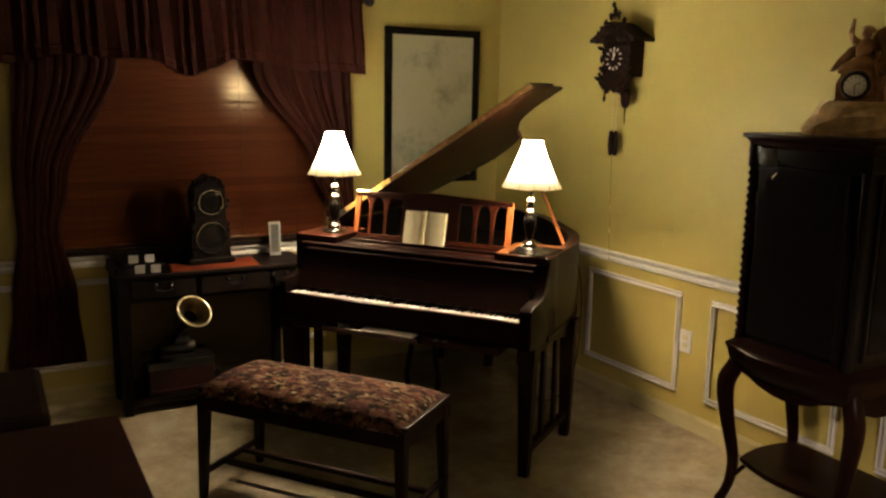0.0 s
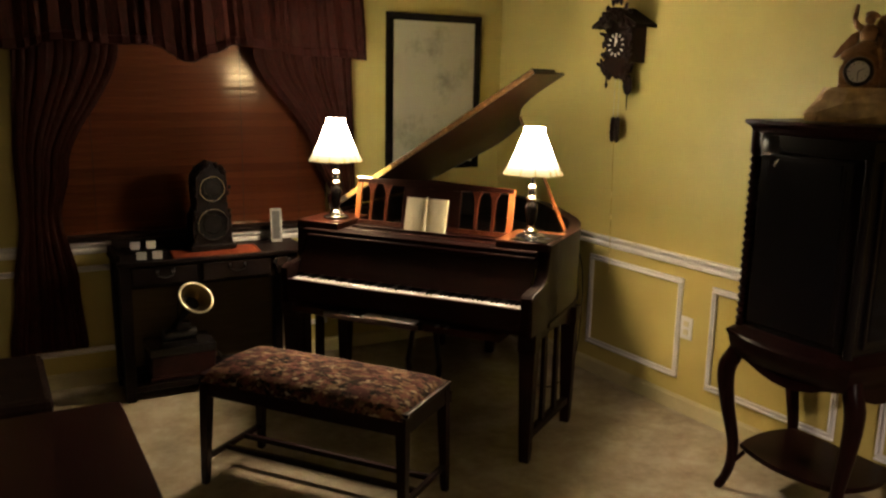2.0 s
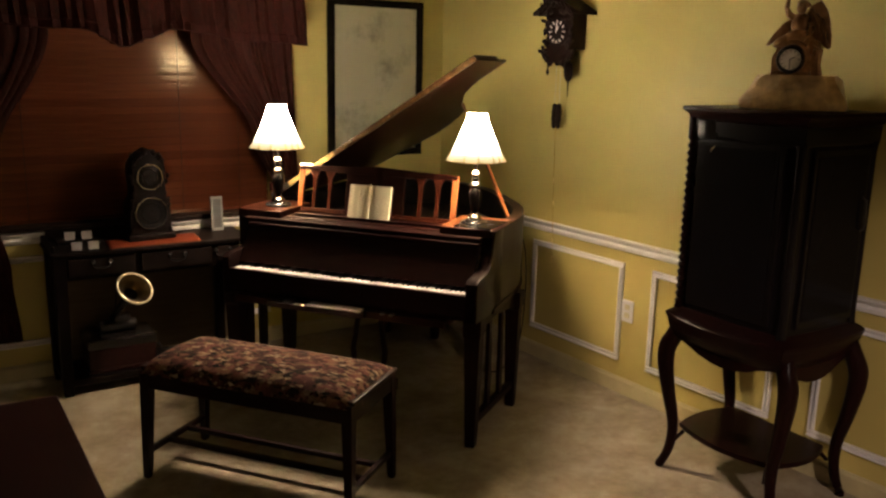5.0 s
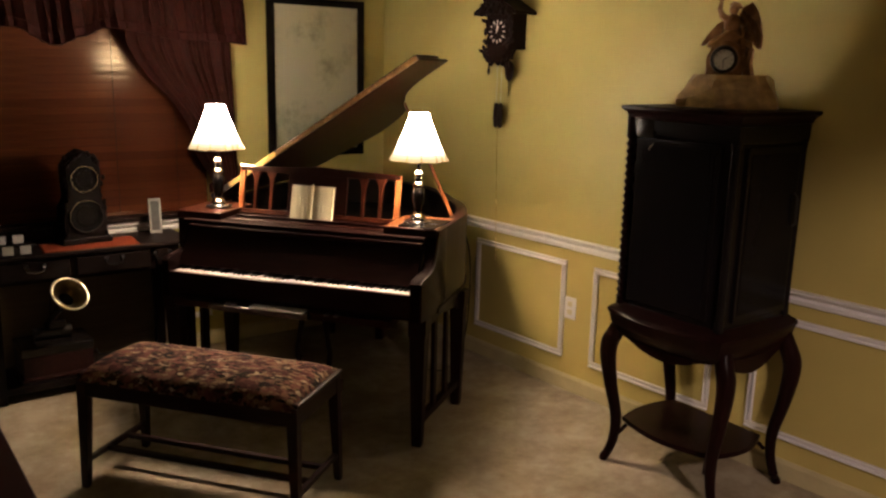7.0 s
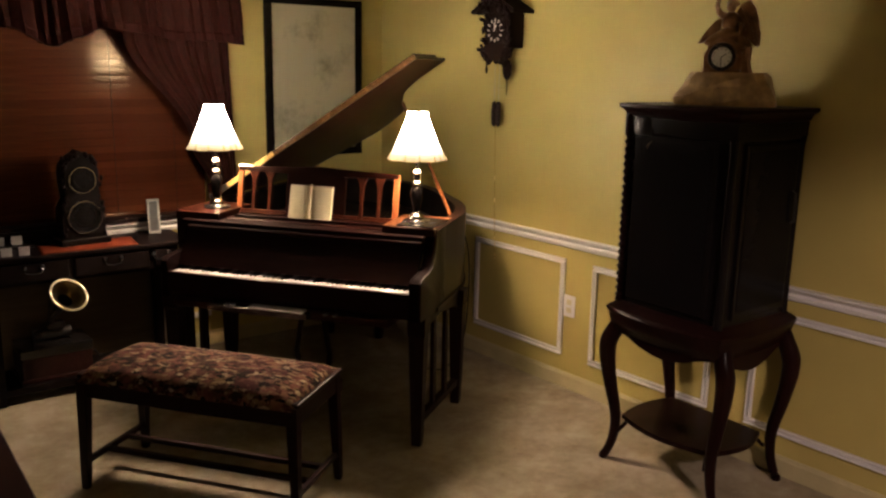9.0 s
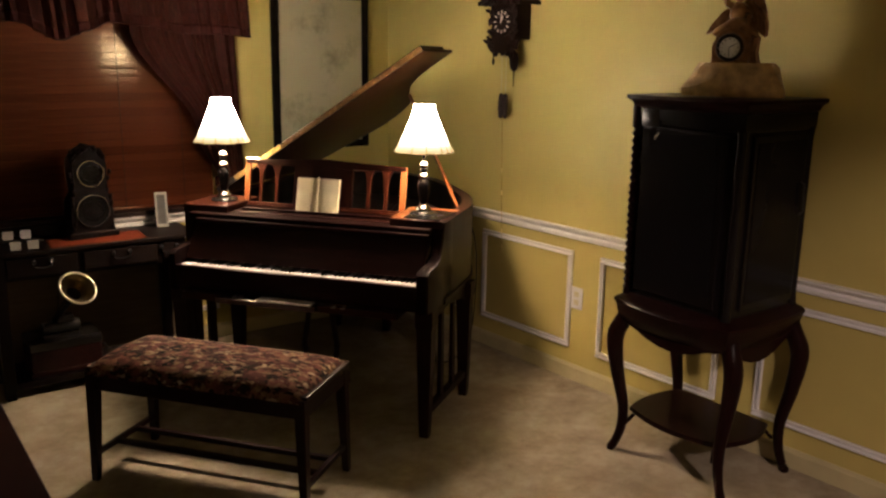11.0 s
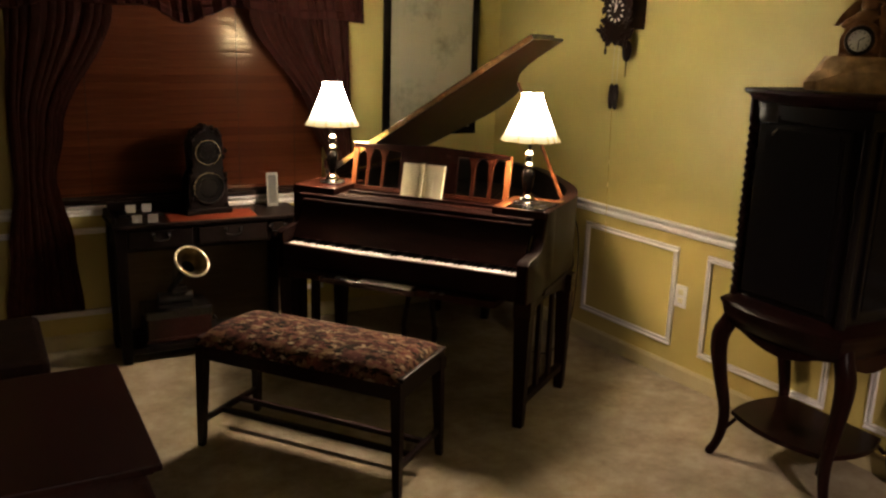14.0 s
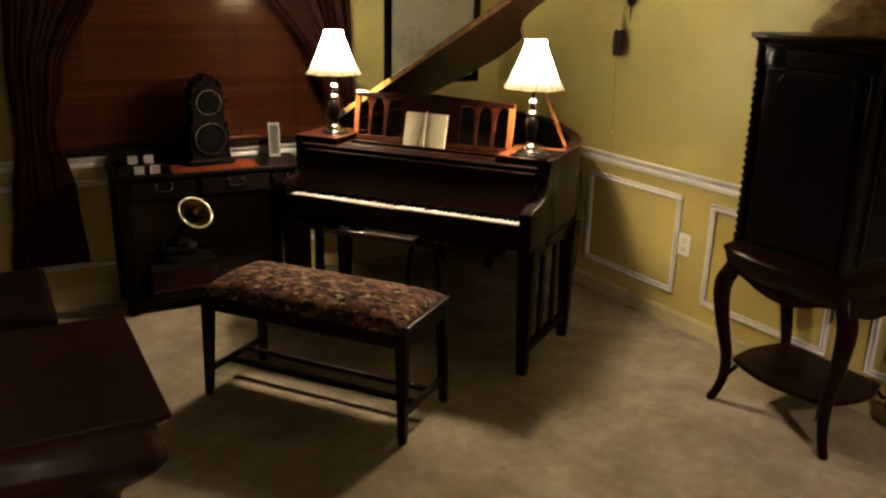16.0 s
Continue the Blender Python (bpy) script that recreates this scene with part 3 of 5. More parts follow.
for ob, x0, x1, z in ((cr, 1.80, 1.97, 0.98),):
    part("tieback", lathe(B(), [(0.5, -0.022), (0.51, -0.01), (0.51, 0.01), (0.5, 0.022)], 28, Matrix.Translation(((x0 + x1) / 2, NORTH - 0.115, z)) @ Matrix.Diagonal((x1 - x0 + 0.02, 0.13, 1.2, 1)), 0.001, 3), M_CURTAIN, ob)

# ---- framed print ----
pic = thing("framed_print", Matrix(), "faded pale print in a black frame on the wall", "picture")
PX0, PX1, PZ0, PZ1, PW = 2.212, 2.882, 1.125, 2.088, 0.046
for q in ((PX0, PX1, PZ1 - PW, PZ1), (PX0, PX1, PZ0, PZ0 + PW), (PX0, PX0 + PW, PZ0 + PW, PZ1 - PW), (PX1 - PW, PX1, PZ0 + PW, PZ1 - PW)):
    part("frame_bar", box(B(), q[0], q[1], NORTH - 0.03, NORTH - 0.001, q[2], q[3], 0.004), M_COLUMN, pic)
part("print", box(B(), PX0 + PW, PX1 - PW, NORTH - 0.016, NORTH - 0.004, PZ0 + PW, PZ1 - PW), M_PRINT, pic, "faded print under glass")


# ---- cuckoo clock: local x to its own right, y out from the wall, z up ----
def cuckoo():
    ob = thing("cuckoo_clock", EAST_M @ pose(EAST, 3.522, -0.003, 0, 0, 90), "dark carved wooden cuckoo clock with pinecone weights", "clock")
    part("case", box(B(), -0.098, 0.098, 0.0, 0.105, 1.80, 1.985, 0.006), M_CUCKOO, ob)
    for s in (-1, 1):
        bm = B()
        prism(bm, [(0.0, 2.062), (s * 0.165, 1.978), (s * 0.168, 1.995), (0.0, 2.084)], "y", -0.0, 0.15)
        part("roof_slope", bm, M_CUCKOO, ob)
    part("gable", prism(B(), [(-0.13, 1.985), (0.13, 1.985), (0.0, 2.062)], "y", 0.0, 0.115), M_CUCKOO, ob)
    # carved front leaves
    rnd = random.Random(11)
    bm = B()
    bmesh.ops.create_icosphere(bm, subdivisions=1, radius=1.0)
    leaf = part("carved_leaf", bm, M_CUCKOO, ob)
    leaf.matrix_basis = Matrix.Translation((0.0, 0.13, 2.13)) @ Matrix.Diagonal((0.014, 0.012, 0.0385, 1))

    def carve(m):
        o = new("carved_leaf", leaf.data)
        o.parent = ob
        o.matrix_basis = m

    for s in (-1, 1):
        for z, w in ((1.955, 0.088), (1.90, 0.095), (1.845, 0.10), (1.80, 0.112), (1.765, 0.095), (1.735, 0.07)):
            for k in range(3):
                c = Vector((s * (w + (0.012 if s > 0 else 0.0) - 0.018 * k + rnd.uniform(-0.008, 0.008)), 0.114 + rnd.uniform(-0.008, 0.008), z + rnd.uniform(-0.012, 0.012)))
                m = Matrix.Translation(c) @ pose(0, 0, 0, rnd.uniform(-20, 20), s * rnd.uniform(20, 80), rnd.uniform(-30, 30)) @ Matrix.Diagonal((0.012, 0.010, 0.024, 1))
                carve(m)
    edge = [(0.098 + 0.010 * math.sin(k * 2.3) + 0.008 * math.sin(k * 5.1), 1.985 - k * 0.0155) for k in range(16)]
    part("carved_board", prism(B(), edge + [(-a, b) for a, b in reversed(edge)], "y", 0.1055, 0.112), M_CUCKOO, ob)
    for x, z, h in ((-0.03, 2.115, 0.04), (0.03, 2.11, 0.035), (-0.07, 2.085, 0.03), (0.07, 2.08, 0.028), (0.012, 2.17, 0.025), (-0.1, 2.06, 0.02), (0.1, 2.055, 0.02)):
        m = Matrix.Translation((x, 0.13, z)) @ pose(0, 0, 0, rnd.uniform(-10, 10), rnd.uniform(-25, 25), 0) @ Matrix.Diagonal((0.014, 0.012, h * 0.7, 1))
        carve(m)
    for k in range(34):
        x = rnd.uniform(-0.115, 0.115)
        z = 1.985 + (0.105 - 0.75 * abs(x)) * rnd.uniform(0.0, 1.15)
        m = Matrix.Translation((x, 0.148 + rnd.uniform(-0.012, 0.012), z)) @ pose(0, 0, 0, rnd.uniform(-30, 30), rnd.uniform(-80, 80), 0) @ Matrix.Diagonal((0.011, 0.012, 0.022, 1))
        carve(m)
    part("bottom_carving", prism(B(), [(-0.12, 1.80), (0.12, 1.80), (0.105, 1.755), (0.075, 1.77), (0.06, 1.71), (0.03, 1.74), (0.0, 1.715), (-0.03, 1.74), (-0.06, 1.70), (-0.08, 1.77), (-0.105, 1.745)], "y", 0.098, 0.118), M_CUCKOO, ob)
    m = Matrix.Translation((0, 0.106, 1.892)) @ pose(0, 0, 0, -90, 0, 0)
    part("dial", lathe(B(), [(0.0, 0.0), (0.074, 0.0), (0.076, 0.010), (0.06, 0.014), (0.0, 0.014)], 32, m), M_CUCKOO, ob, smooth=True)
    for i in range(12):
        a = math.radians(30 * i)
        c = Vector((0.052 * math.sin(a), 0.124, 1.892 + 0.052 * math.cos(a)))
        mm = Matrix.Translation(c) @ pose(0, 0, 0, 0, math.degrees(a), 0)
        part("numeral_bar", box(B(), -0.0027, 0.0027, -0.003, 0.003, -0.0078, 0.0078, 0.0, mm), M_IVORY, ob)
    for ang, ln in ((-28, 0.034), (-6, 0.048)):
        mm = Matrix.Translation((0, 0.129, 1.892)) @ pose(0, 0, 0, 0, ang, 0)
        part("clock_hand", prism(B(), [(-0.002, -0.008), (0.002, -0.008), (0.005, ln * 0.75), (0.0, ln), (-0.005, ln * 0.75)], "y", 0, 0.002, 0.0, mm), M_IVORY, ob)
    # pendulum with a carved leaf, chains and two weights side by side
    part("pendulum", tube(B(), [(-0.055, 0.075, 1.80), (-0.055, 0.075, 1.74)], 0.003, 6), M_CUCKOO, ob)
    bm = B()
    bmesh.ops.create_uvsphere(bm, u_segments=14, v_segments=8, radius=1.0, matrix=Matrix.Translation((-0.055, 0.075, 1.688)) @ Matrix.Diagonal((0.037, 0.012, 0.056, 1)))
    part("pendulum_leaf", bm, M_CUCKOO, ob, smooth=True)
    part("pendulum_tip", tube(B(), [(-0.055, 0.075, 1.645), (-0.055, 0.075, 1.555)], [0.005, 0.002], 6), M_CUCKOO, ob)
    part("hanging_knob", tube(B(), [(-0.072, 0.108, 1.76), (-0.072, 0.108, 1.735), (-0.072, 0.108, 1.715), (-0.072, 0.108, 1.70)], [0.007, 0.005, 0.010, 0.005], 8), M_CUCKOO, ob)
    part("hanging_knob", tube(B(), [(0.075, 0.108, 1.74), (0.075, 0.108, 1.70), (0.075, 0.108, 1.685), (0.075, 0.108, 1.665)], [0.006, 0.004, 0.009, 0.004], 8), M_CUCKOO, ob)
    for x in (0.000, 0.034):
        part("chain", tube(B(), [(x, 0.08, 1.80), (x, 0.08, 1.50)], 0.0014, 6), M_PALE, ob)
        prof = [(0.003, 0.058)] + [((0.0165 + 0.0016 * math.sin(i * 1.9)) * math.sin(math.pi * (0.16 + 0.68 * i / 12)) ** 0.6, 0.052 - 0.0105 * i) for i in range(13)] + [(0.003, -0.08)]
        part("weight", lathe(B(), prof, 12, Matrix.Translation((x, 0.08, 1.458)), 0.04, 5), M_CUCKOO, ob, smooth=True)
    part("loose_chain", tube(B(), [(0.020, 0.08, 1.39), (0.021, 0.07, 1.1), (0.020, 0.06, 0.80), (0.022, 0.05, 0.62)], 0.0016, 5), M_BRASS, ob)
    return ob


cuckoo()

# ---- grand piano: local u along the keys to the treble, v away from the player ----
piano = thing("grand_piano", PIANO, "dark mahogany baby grand player piano with its lid open", "piano")
TOP = 0.982
bend = [(0.664, 0.17), (0.664, 0.61), (0.645, 0.735), (0.603, 0.875), (0.54, 1.01), (0.455, 1.15), (0.35, 1.32), (0.20, 1.50), (-0.06, 1.67), (-0.30, 1.68), (-0.52, 1.55), (-0.645, 1.38), (-0.672, 1.22)]


def rim_line():
    pts = [Vector((0.664, 0.17, 0)), Vector((0.664, 0.45, 0))]
    pts += curve_pts(bend[1:], 5)
    pts += [Vector((-0.672, 0.6, 0)), Vector((-0.672, 0.17, 0))]
    return pts


def ribbon(bm, pts, z0, z1, th):
    inner = []
    for i, p in enumerate(pts):
        d = (pts[min(i + 1, len(pts) - 1)] - pts[max(i - 1, 0)]).normalized()
        inner.append(p + Vector((-d.y, d.x, 0)) * th)
    loops = [[bm.verts.new((q.x, q.y, z)) for q in line] for line, z in ((pts, z0), (pts, z1), (inner, z1), (inner, z0))]
    for a, b in zip(loops, loops[1:] + loops[:1]):
        for i in range(len(pts) - 1):
            bm.faces.new((a[i], a[i + 1], b[i + 1], b[i]))
    for i in (0, -1):
        bm.faces.new([lp[i] for lp in loops])
    return bm


RIM = rim_line()
part("rim", ribbon(B(), RIM, 0.60, TOP, 0.055), M_PIANO_UP, piano, smooth=True)
part("inner_rim", ribbon(B(), [Vector((p.x * 0.914, 0.45 + (p.y - 0.45) * 0.95, 0)) for p in RIM if p.y > 0.4], 0.82, TOP - 0.006, 0.006), M_PLATE, piano, smooth=True)
LINING = []
for i, p in enumerate(RIM):
    d = (RIM[min(i + 1, len(RIM) - 1)] - RIM[max(i - 1, 0)]).normalized()
    if p.y > 0.47:
        LINING.append(p + Vector((-d.y, d.x, 0)) * 0.0555)
part("rim_lining", ribbon(B(), LINING, 0.84, TOP - 0.002, 0.004), M_PLATE, piano, smooth=True)
part("rim_moulding", ribbon(B(), [p + Vector((0.006 if p.x > 0.6 else (-0.006 if p.x < -0.6 else 0), 0, 0)) for p in RIM], 0.60, 0.622, 0.06), M_PIANO_UP, piano, smooth=True)
bm = B()
ins = [(p.x * 0.93, 0.45 + (p.y - 0.45) * 0.955) for p in RIM if p.y > 0.4]
prism(bm, ins, "z", 0.80, 0.815)
part("soundboard", bm, M_REDWOOD, piano)
bm = B()
prism(bm, [(u * 0.93, 0.47 + (v - 0.47) * 0.95) for u, v in ins], "z", 0.83, 0.845)
part("iron_plate", bm, M_PLATE, piano)
part("pin_block", box(B(), -0.60, 0.60, 0.44, 0.62, 0.84, 0.90, 0.006), M_PLATE, piano)
for k in range(24):
    u = -0.5 + k * 0.04
    part("string", tube(B(), [(u, 0.6, 0.905), (u * 0.75 - 0.08, 1.05 + 0.4 * (1 - k / 24), 0.87)], 0.0014, 4), M_IRON, piano)
# arms at both ends of the keys
arm = [(-0.075, 0.62), (0.30, 0.60), (0.30, TOP), (0.165, TOP), (0.158, 0.95), (0.148, 0.90), (0.118, 0.85), (0.095, 0.822), (0.05, 0.812), (-0.055, 0.806), (-0.075, 0.79)]
for u0, u1 in ((-0.606, -0.573), (0.609, 0.656)):
    part("arm", prism(B(), arm, "x", u0, u1, 0.004), M_ARM, piano, smooth=True)
part("cheek", prism(B(), arm, "x", 0.6565, 0.664, 0.002), M_PIANO_UP, piano, smooth=True)
part("keybed", box(B(), -0.612, 0.612, -0.06, 0.40, 0.62, 0.685, 0.004), M_FRONT, piano)
part("key_slip", box(B(), -0.612, 0.612, -0.072, -0.047, 0.64, 0.7385, 0.003), M_FRONT, piano)
bm = B()
prism(bm, [(0.012, 0.754), (0.028, 0.754), (0.155, 0.912), (0.112, 0.912)], "x", -0.572, 0.608, 0.003)
part("fallboard", bm, M_FRONT, piano)
part("fallboard_lip", box(B(), -0.572, 0.608, 0.098, 0.20, 0.908, 0.932, 0.006), M_ARM, piano)
part("lid_rest", box(B(), -0.612, 0.608, 0.118, 0.24, 0.935, 0.953, 0.005), M_ARM, piano)
for u0, u1 in ((-0.668, -0.43), (0.40, 0.6555)):
    part("side_shelf", box(B(), u0, u1, 0.158, 0.47, 0.948, TOP + 0.004, 0.005), M_PIANO, piano)
# Thin plate added to carry the painted lamplight on the right shelf.
part("lamplit_shelf_top", box(B(), 0.404, 0.650, 0.165, 0.466, TOP + 0.0035, TOP + 0.0055), M_SHELF, piano)
part("music_shelf", box(B(), -0.43, 0.40, 0.2, 0.47, 0.935, 0.957, 0.004), M_FRONT, piano)
part("music_ledge", box(B(), -0.40, 0.38, 0.245, 0.262, 0.957, 0.970, 0.003), M_FRONT, piano)

# keys
PITCH = 1.179 / 52
KEY0 = -0.571
white = box(B(), -PITCH / 2 + 0.0006, PITCH / 2 - 0.0006, -0.042, 0.125, 0.708, 0.735, 0.0016)
w0 = part("white_key", white, M_IVORY, piano)
w0.location = (KEY0 + PITCH / 2, 0, 0)
low = {23, 24, 31}
for k in range(1, 52):
    o = new("white_key", w0.data)
    o.parent = piano
    o.location = (KEY0 + PITCH * (k + 0.5), 0, -0.004 if k in low else random.uniform(-0.0004, 0.0004))
b0 = None
for k in range(51):
    if (k + 5) % 7 in (2, 6):
        continue
    if b0 is None:
        b0 = part("black_key", box(B(), -0.0048, 0.0048, 0.004, 0.125, 0.722, 0.7415, 0.002), M_EBONY, piano)
        o = b0
    else:
        o = new("black_key", b0.data)
        o.parent = piano
    o.location = (KEY0 + PITCH * (k + 1), 0, 0)

# music desk, leaning back
desk_m = Matrix.Translation((0, 0.37, 0.957)) @ pose(0, 0, 0, -10, 0, 0)
mdesk = part("music_desk", prism(B(), [(-0.185, 0.0), (0.128, 0.0), (0.128, 0.225), (0.06, 0.238), (-0.02, 0.242), (-0.09, 0.238), (-0.185, 0.225)], "y", -0.009, 0.009, 0.002), M_STAND, piano)
mdesk.matrix_basis = desk_m
top_rail = [(-0.452, 0.232), (-0.452, 0.212), (-0.14, 0.205), (0.115, 0.205), (0.40, 0.212), (0.40, 0.232), (0.115, 0.243), (-0.01, 0.250), (-0.14, 0.243)]
part("top_rail", prism(B(), top_rail, "y", -0.012, 0.012, 0.003), M_STAND, mdesk)
part("bottom_rail", box(B(), -0.452, 0.40, -0.012, 0.012, 0.0, 0.022, 0.003), M_PIANO, mdesk)
for u, w in ((-0.440, 0.014), (0.388, 0.014), (-0.364, 0.0085), (-0.277, 0.0085), (0.212, 0.0085), (0.302, 0.0085)):
    prof = [(-w, 0.02), (w, 0.02), (w * 0.8, 0.1), (w * 0.9, 0.16), (w * 1.5, 0.185), (w * 3.0, 0.199), (w * 3.4, 0.214), (-w * 3.4, 0.214), (-w * 3.0, 0.199), (-w * 1.5, 0.185), (-w * 0.9, 0.16), (-w * 0.8, 0.1)]
    if w > 0.01:
        prof = [(-w, 0.0), (w, 0.0), (w, 0.23), (-w, 0.23)]
    part("upright", prism(B(), [(u + a, b) for a, b in prof], "y", -0.008, 0.008, 0.002), M_STICK if w > 0.01 else M_PIANO, mdesk)
# Bright strip stands in for the lamp's glint on the varnished rail.
part("glint_cap", box(B(), -0.453, -0.378, -0.013, 0.013, 0.2325, 0.2400, 0.002), M_RIMBRASS, mdesk, "bright strip standing in for a lamp glint")
part("foot_rail", box(B(), -0.43, 0.40, -0.03, 0.03, -0.001, 0.008, 0.002), M_PIANO, mdesk)

# raised lid with its folded front flap
LID_T = 33.5
lid_pts = [(0.0, 0.49)] + [(1.345, 0.49), (1.345, 0.99)] + [(p.x + 0.672, p.y) for p in curve_pts([(0.672, 0.99), (0.60, 0.992), (0.47, 1.01), (0.352, 1.115), (0.275, 1.27), (0.21, 1.42), (0.14, 1.64), (0.0, 1.79), (-0.18, 1.845), (-0.36, 1.69), (-0.56, 1.55), (-0.672, 1.36)], 5)]
lid = part("lid", prism(B(), lid_pts, "z", 0.0, 0.016, 0.003), M_LID, piano, "raised mahogany lid propped on a stick")
lid.matrix_basis = Matrix.Translation((-0.672, 0, TOP + 0.003)) @ pose(0, 0, 0, 0, -LID_T, 0)
part("folded_flap", box(B(), 0.0, 1.345, 0.497, 0.86, 0.0180, 0.0320, 0.003), M_LID, lid)
# Strip colours along the lid edge imitate where lamplight shows on it.
part("lid_edge", box(B(), 0.452, 1.343, 0.4872, 0.4892, 0.004, 0.024, 0.0006), M_EDGE, lid)
part("lid_edge", box(B(), 0.0, 0.128, 0.4872, 0.4892, 0.002, 0.031, 0.0006), M_PLATE, lid)
part("piano_hinge", box(B(), 0.13, 0.450, 0.4868, 0.4892, 0.004, 0.029, 0.0008), M_HINGE, lid, "worn brass hinge strip")
for v in (0.6, 1.05):
    part("hinge", tube(B(), [(-0.674, v, TOP + 0.008), (-0.674, v + 0.09, TOP + 0.008)], 0.008, 8), M_EDGE, piano)
part("prop_stick", tube(B(), [(0.612, 0.58, 0.965), (0.366, 0.915, 1.23), (0.125, 1.245, 1.488)], 0.0066, square=True), M_STICK, piano)


# double legs joined by slats and a foot rail
def trestle(ua, ub, va, vb):
    def at(k):
        return ua + (ub - ua) * k, va + (vb - va) * k
    turn = math.degrees(math.atan2(ub - ua, vb - va))
    for u, v in ((ua, va), (ub, vb)):
        part("leg", tube(B(), [(u, v, 0.0), (u, v, 0.03), (u, v, 0.52), (u, v, 0.535), (u, v, 0.61)], [0.021, 0.023, 0.036, 0.041, 0.041], square=True), M_PIANO_UP, piano)
    part("foot_rail", tube(B(), [(ua, va, 0.118), (ub, vb, 0.118)], 0.0165, square=True), M_PIANO_UP, piano)
    for k, w in (((0.36, 0.020), (0.66, 0.020)) if ua > 0 else ((0.231, 0.033), (0.478, 0.033))):
        u, v = at(k)
        part("slat", box(B(), -0.010, 0.010, -w, w, 0.13, 0.60, 0.003, pose(u, v, 0, 0, 0, -turn)), M_PIANO_UP, piano)
    d = 0.0 if ua > 0 else 0.065
    span = vb - va
    part("apron", prism(B(), [(0, 0.60), (span, 0.60), (span, 0.50 - d), (span - 0.08, 0.545 - d), (span / 2, 0.56 - d), (0.08, 0.545 - d), (0, 0.50 - d)], "x", -0.012, 0.012, 0.003, pose(ua, va, 0, 0, 0, -turn)), M_PIANO_UP, piano)


trestle(0.620, 0.655, 0.042, 0.576)
trestle(-0.635, -0.635, 0.065, 0.575)
for u in (-0.42, -0.08):
    part("leg", tube(B(), [(u, 1.42, 0.0), (u, 1.42, 0.03), (u, 1.42, 0.52), (u, 1.42, 0.61)], [0.021, 0.023, 0.036, 0.041], square=True), M_PIANO_UP, piano)
part("foot_rail", box(B(), -0.42, -0.08, 1.404, 1.436, 0.10, 0.135, 0.004), M_PIANO_UP, piano)
# pedal lyre
lyre = part("pedal_lyre", box(B(), -0.13, 0.13, 0.20, 0.34, 0.085, 0.15, 0.006), M_PIANO, piano)
for u in (-0.07, 0.07):
    part("lyre_post", tube(B(), [(u, 0.27, 0.14), (u * 1.25, 0.27, 0.3), (u * 0.8, 0.27, 0.5), (u, 0.27, 0.62)], [0.017, 0.014, 0.014, 0.02], 10), M_PIANO_UP, lyre)
for u in (-0.06, 0.0, 0.06):
    part("pedal", box(B(), u - 0.011, u + 0.011, 0.08, 0.21, 0.095, 0.105, 0.004), M_BRASS, lyre)
# pulled-out player drawer under the keys
drawer = part("player_drawer", box(B(), -0.53, 0.53, -0.10, 0.25, 0.588, 0.622, 0.004), M_PIANO, piano)
part("control_tray", box(B(), -0.33, 0.16, -0.14, -0.08, 0.596, 0.624, 0.003), M_BLACK, drawer)
part("control_card", box(B(), -0.130, 0.135, -0.137, -0.074, 0.6245, 0.628), M_IVORY, drawer, "pale card lying on the drawer")
for u in (-0.245, -0.215, 0.24, 0.285):
    part("lever", box(B(), u - 0.009, u + 0.009, -0.125, -0.095, 0.622, 0.630, 0.002), M_SILVER, drawer)


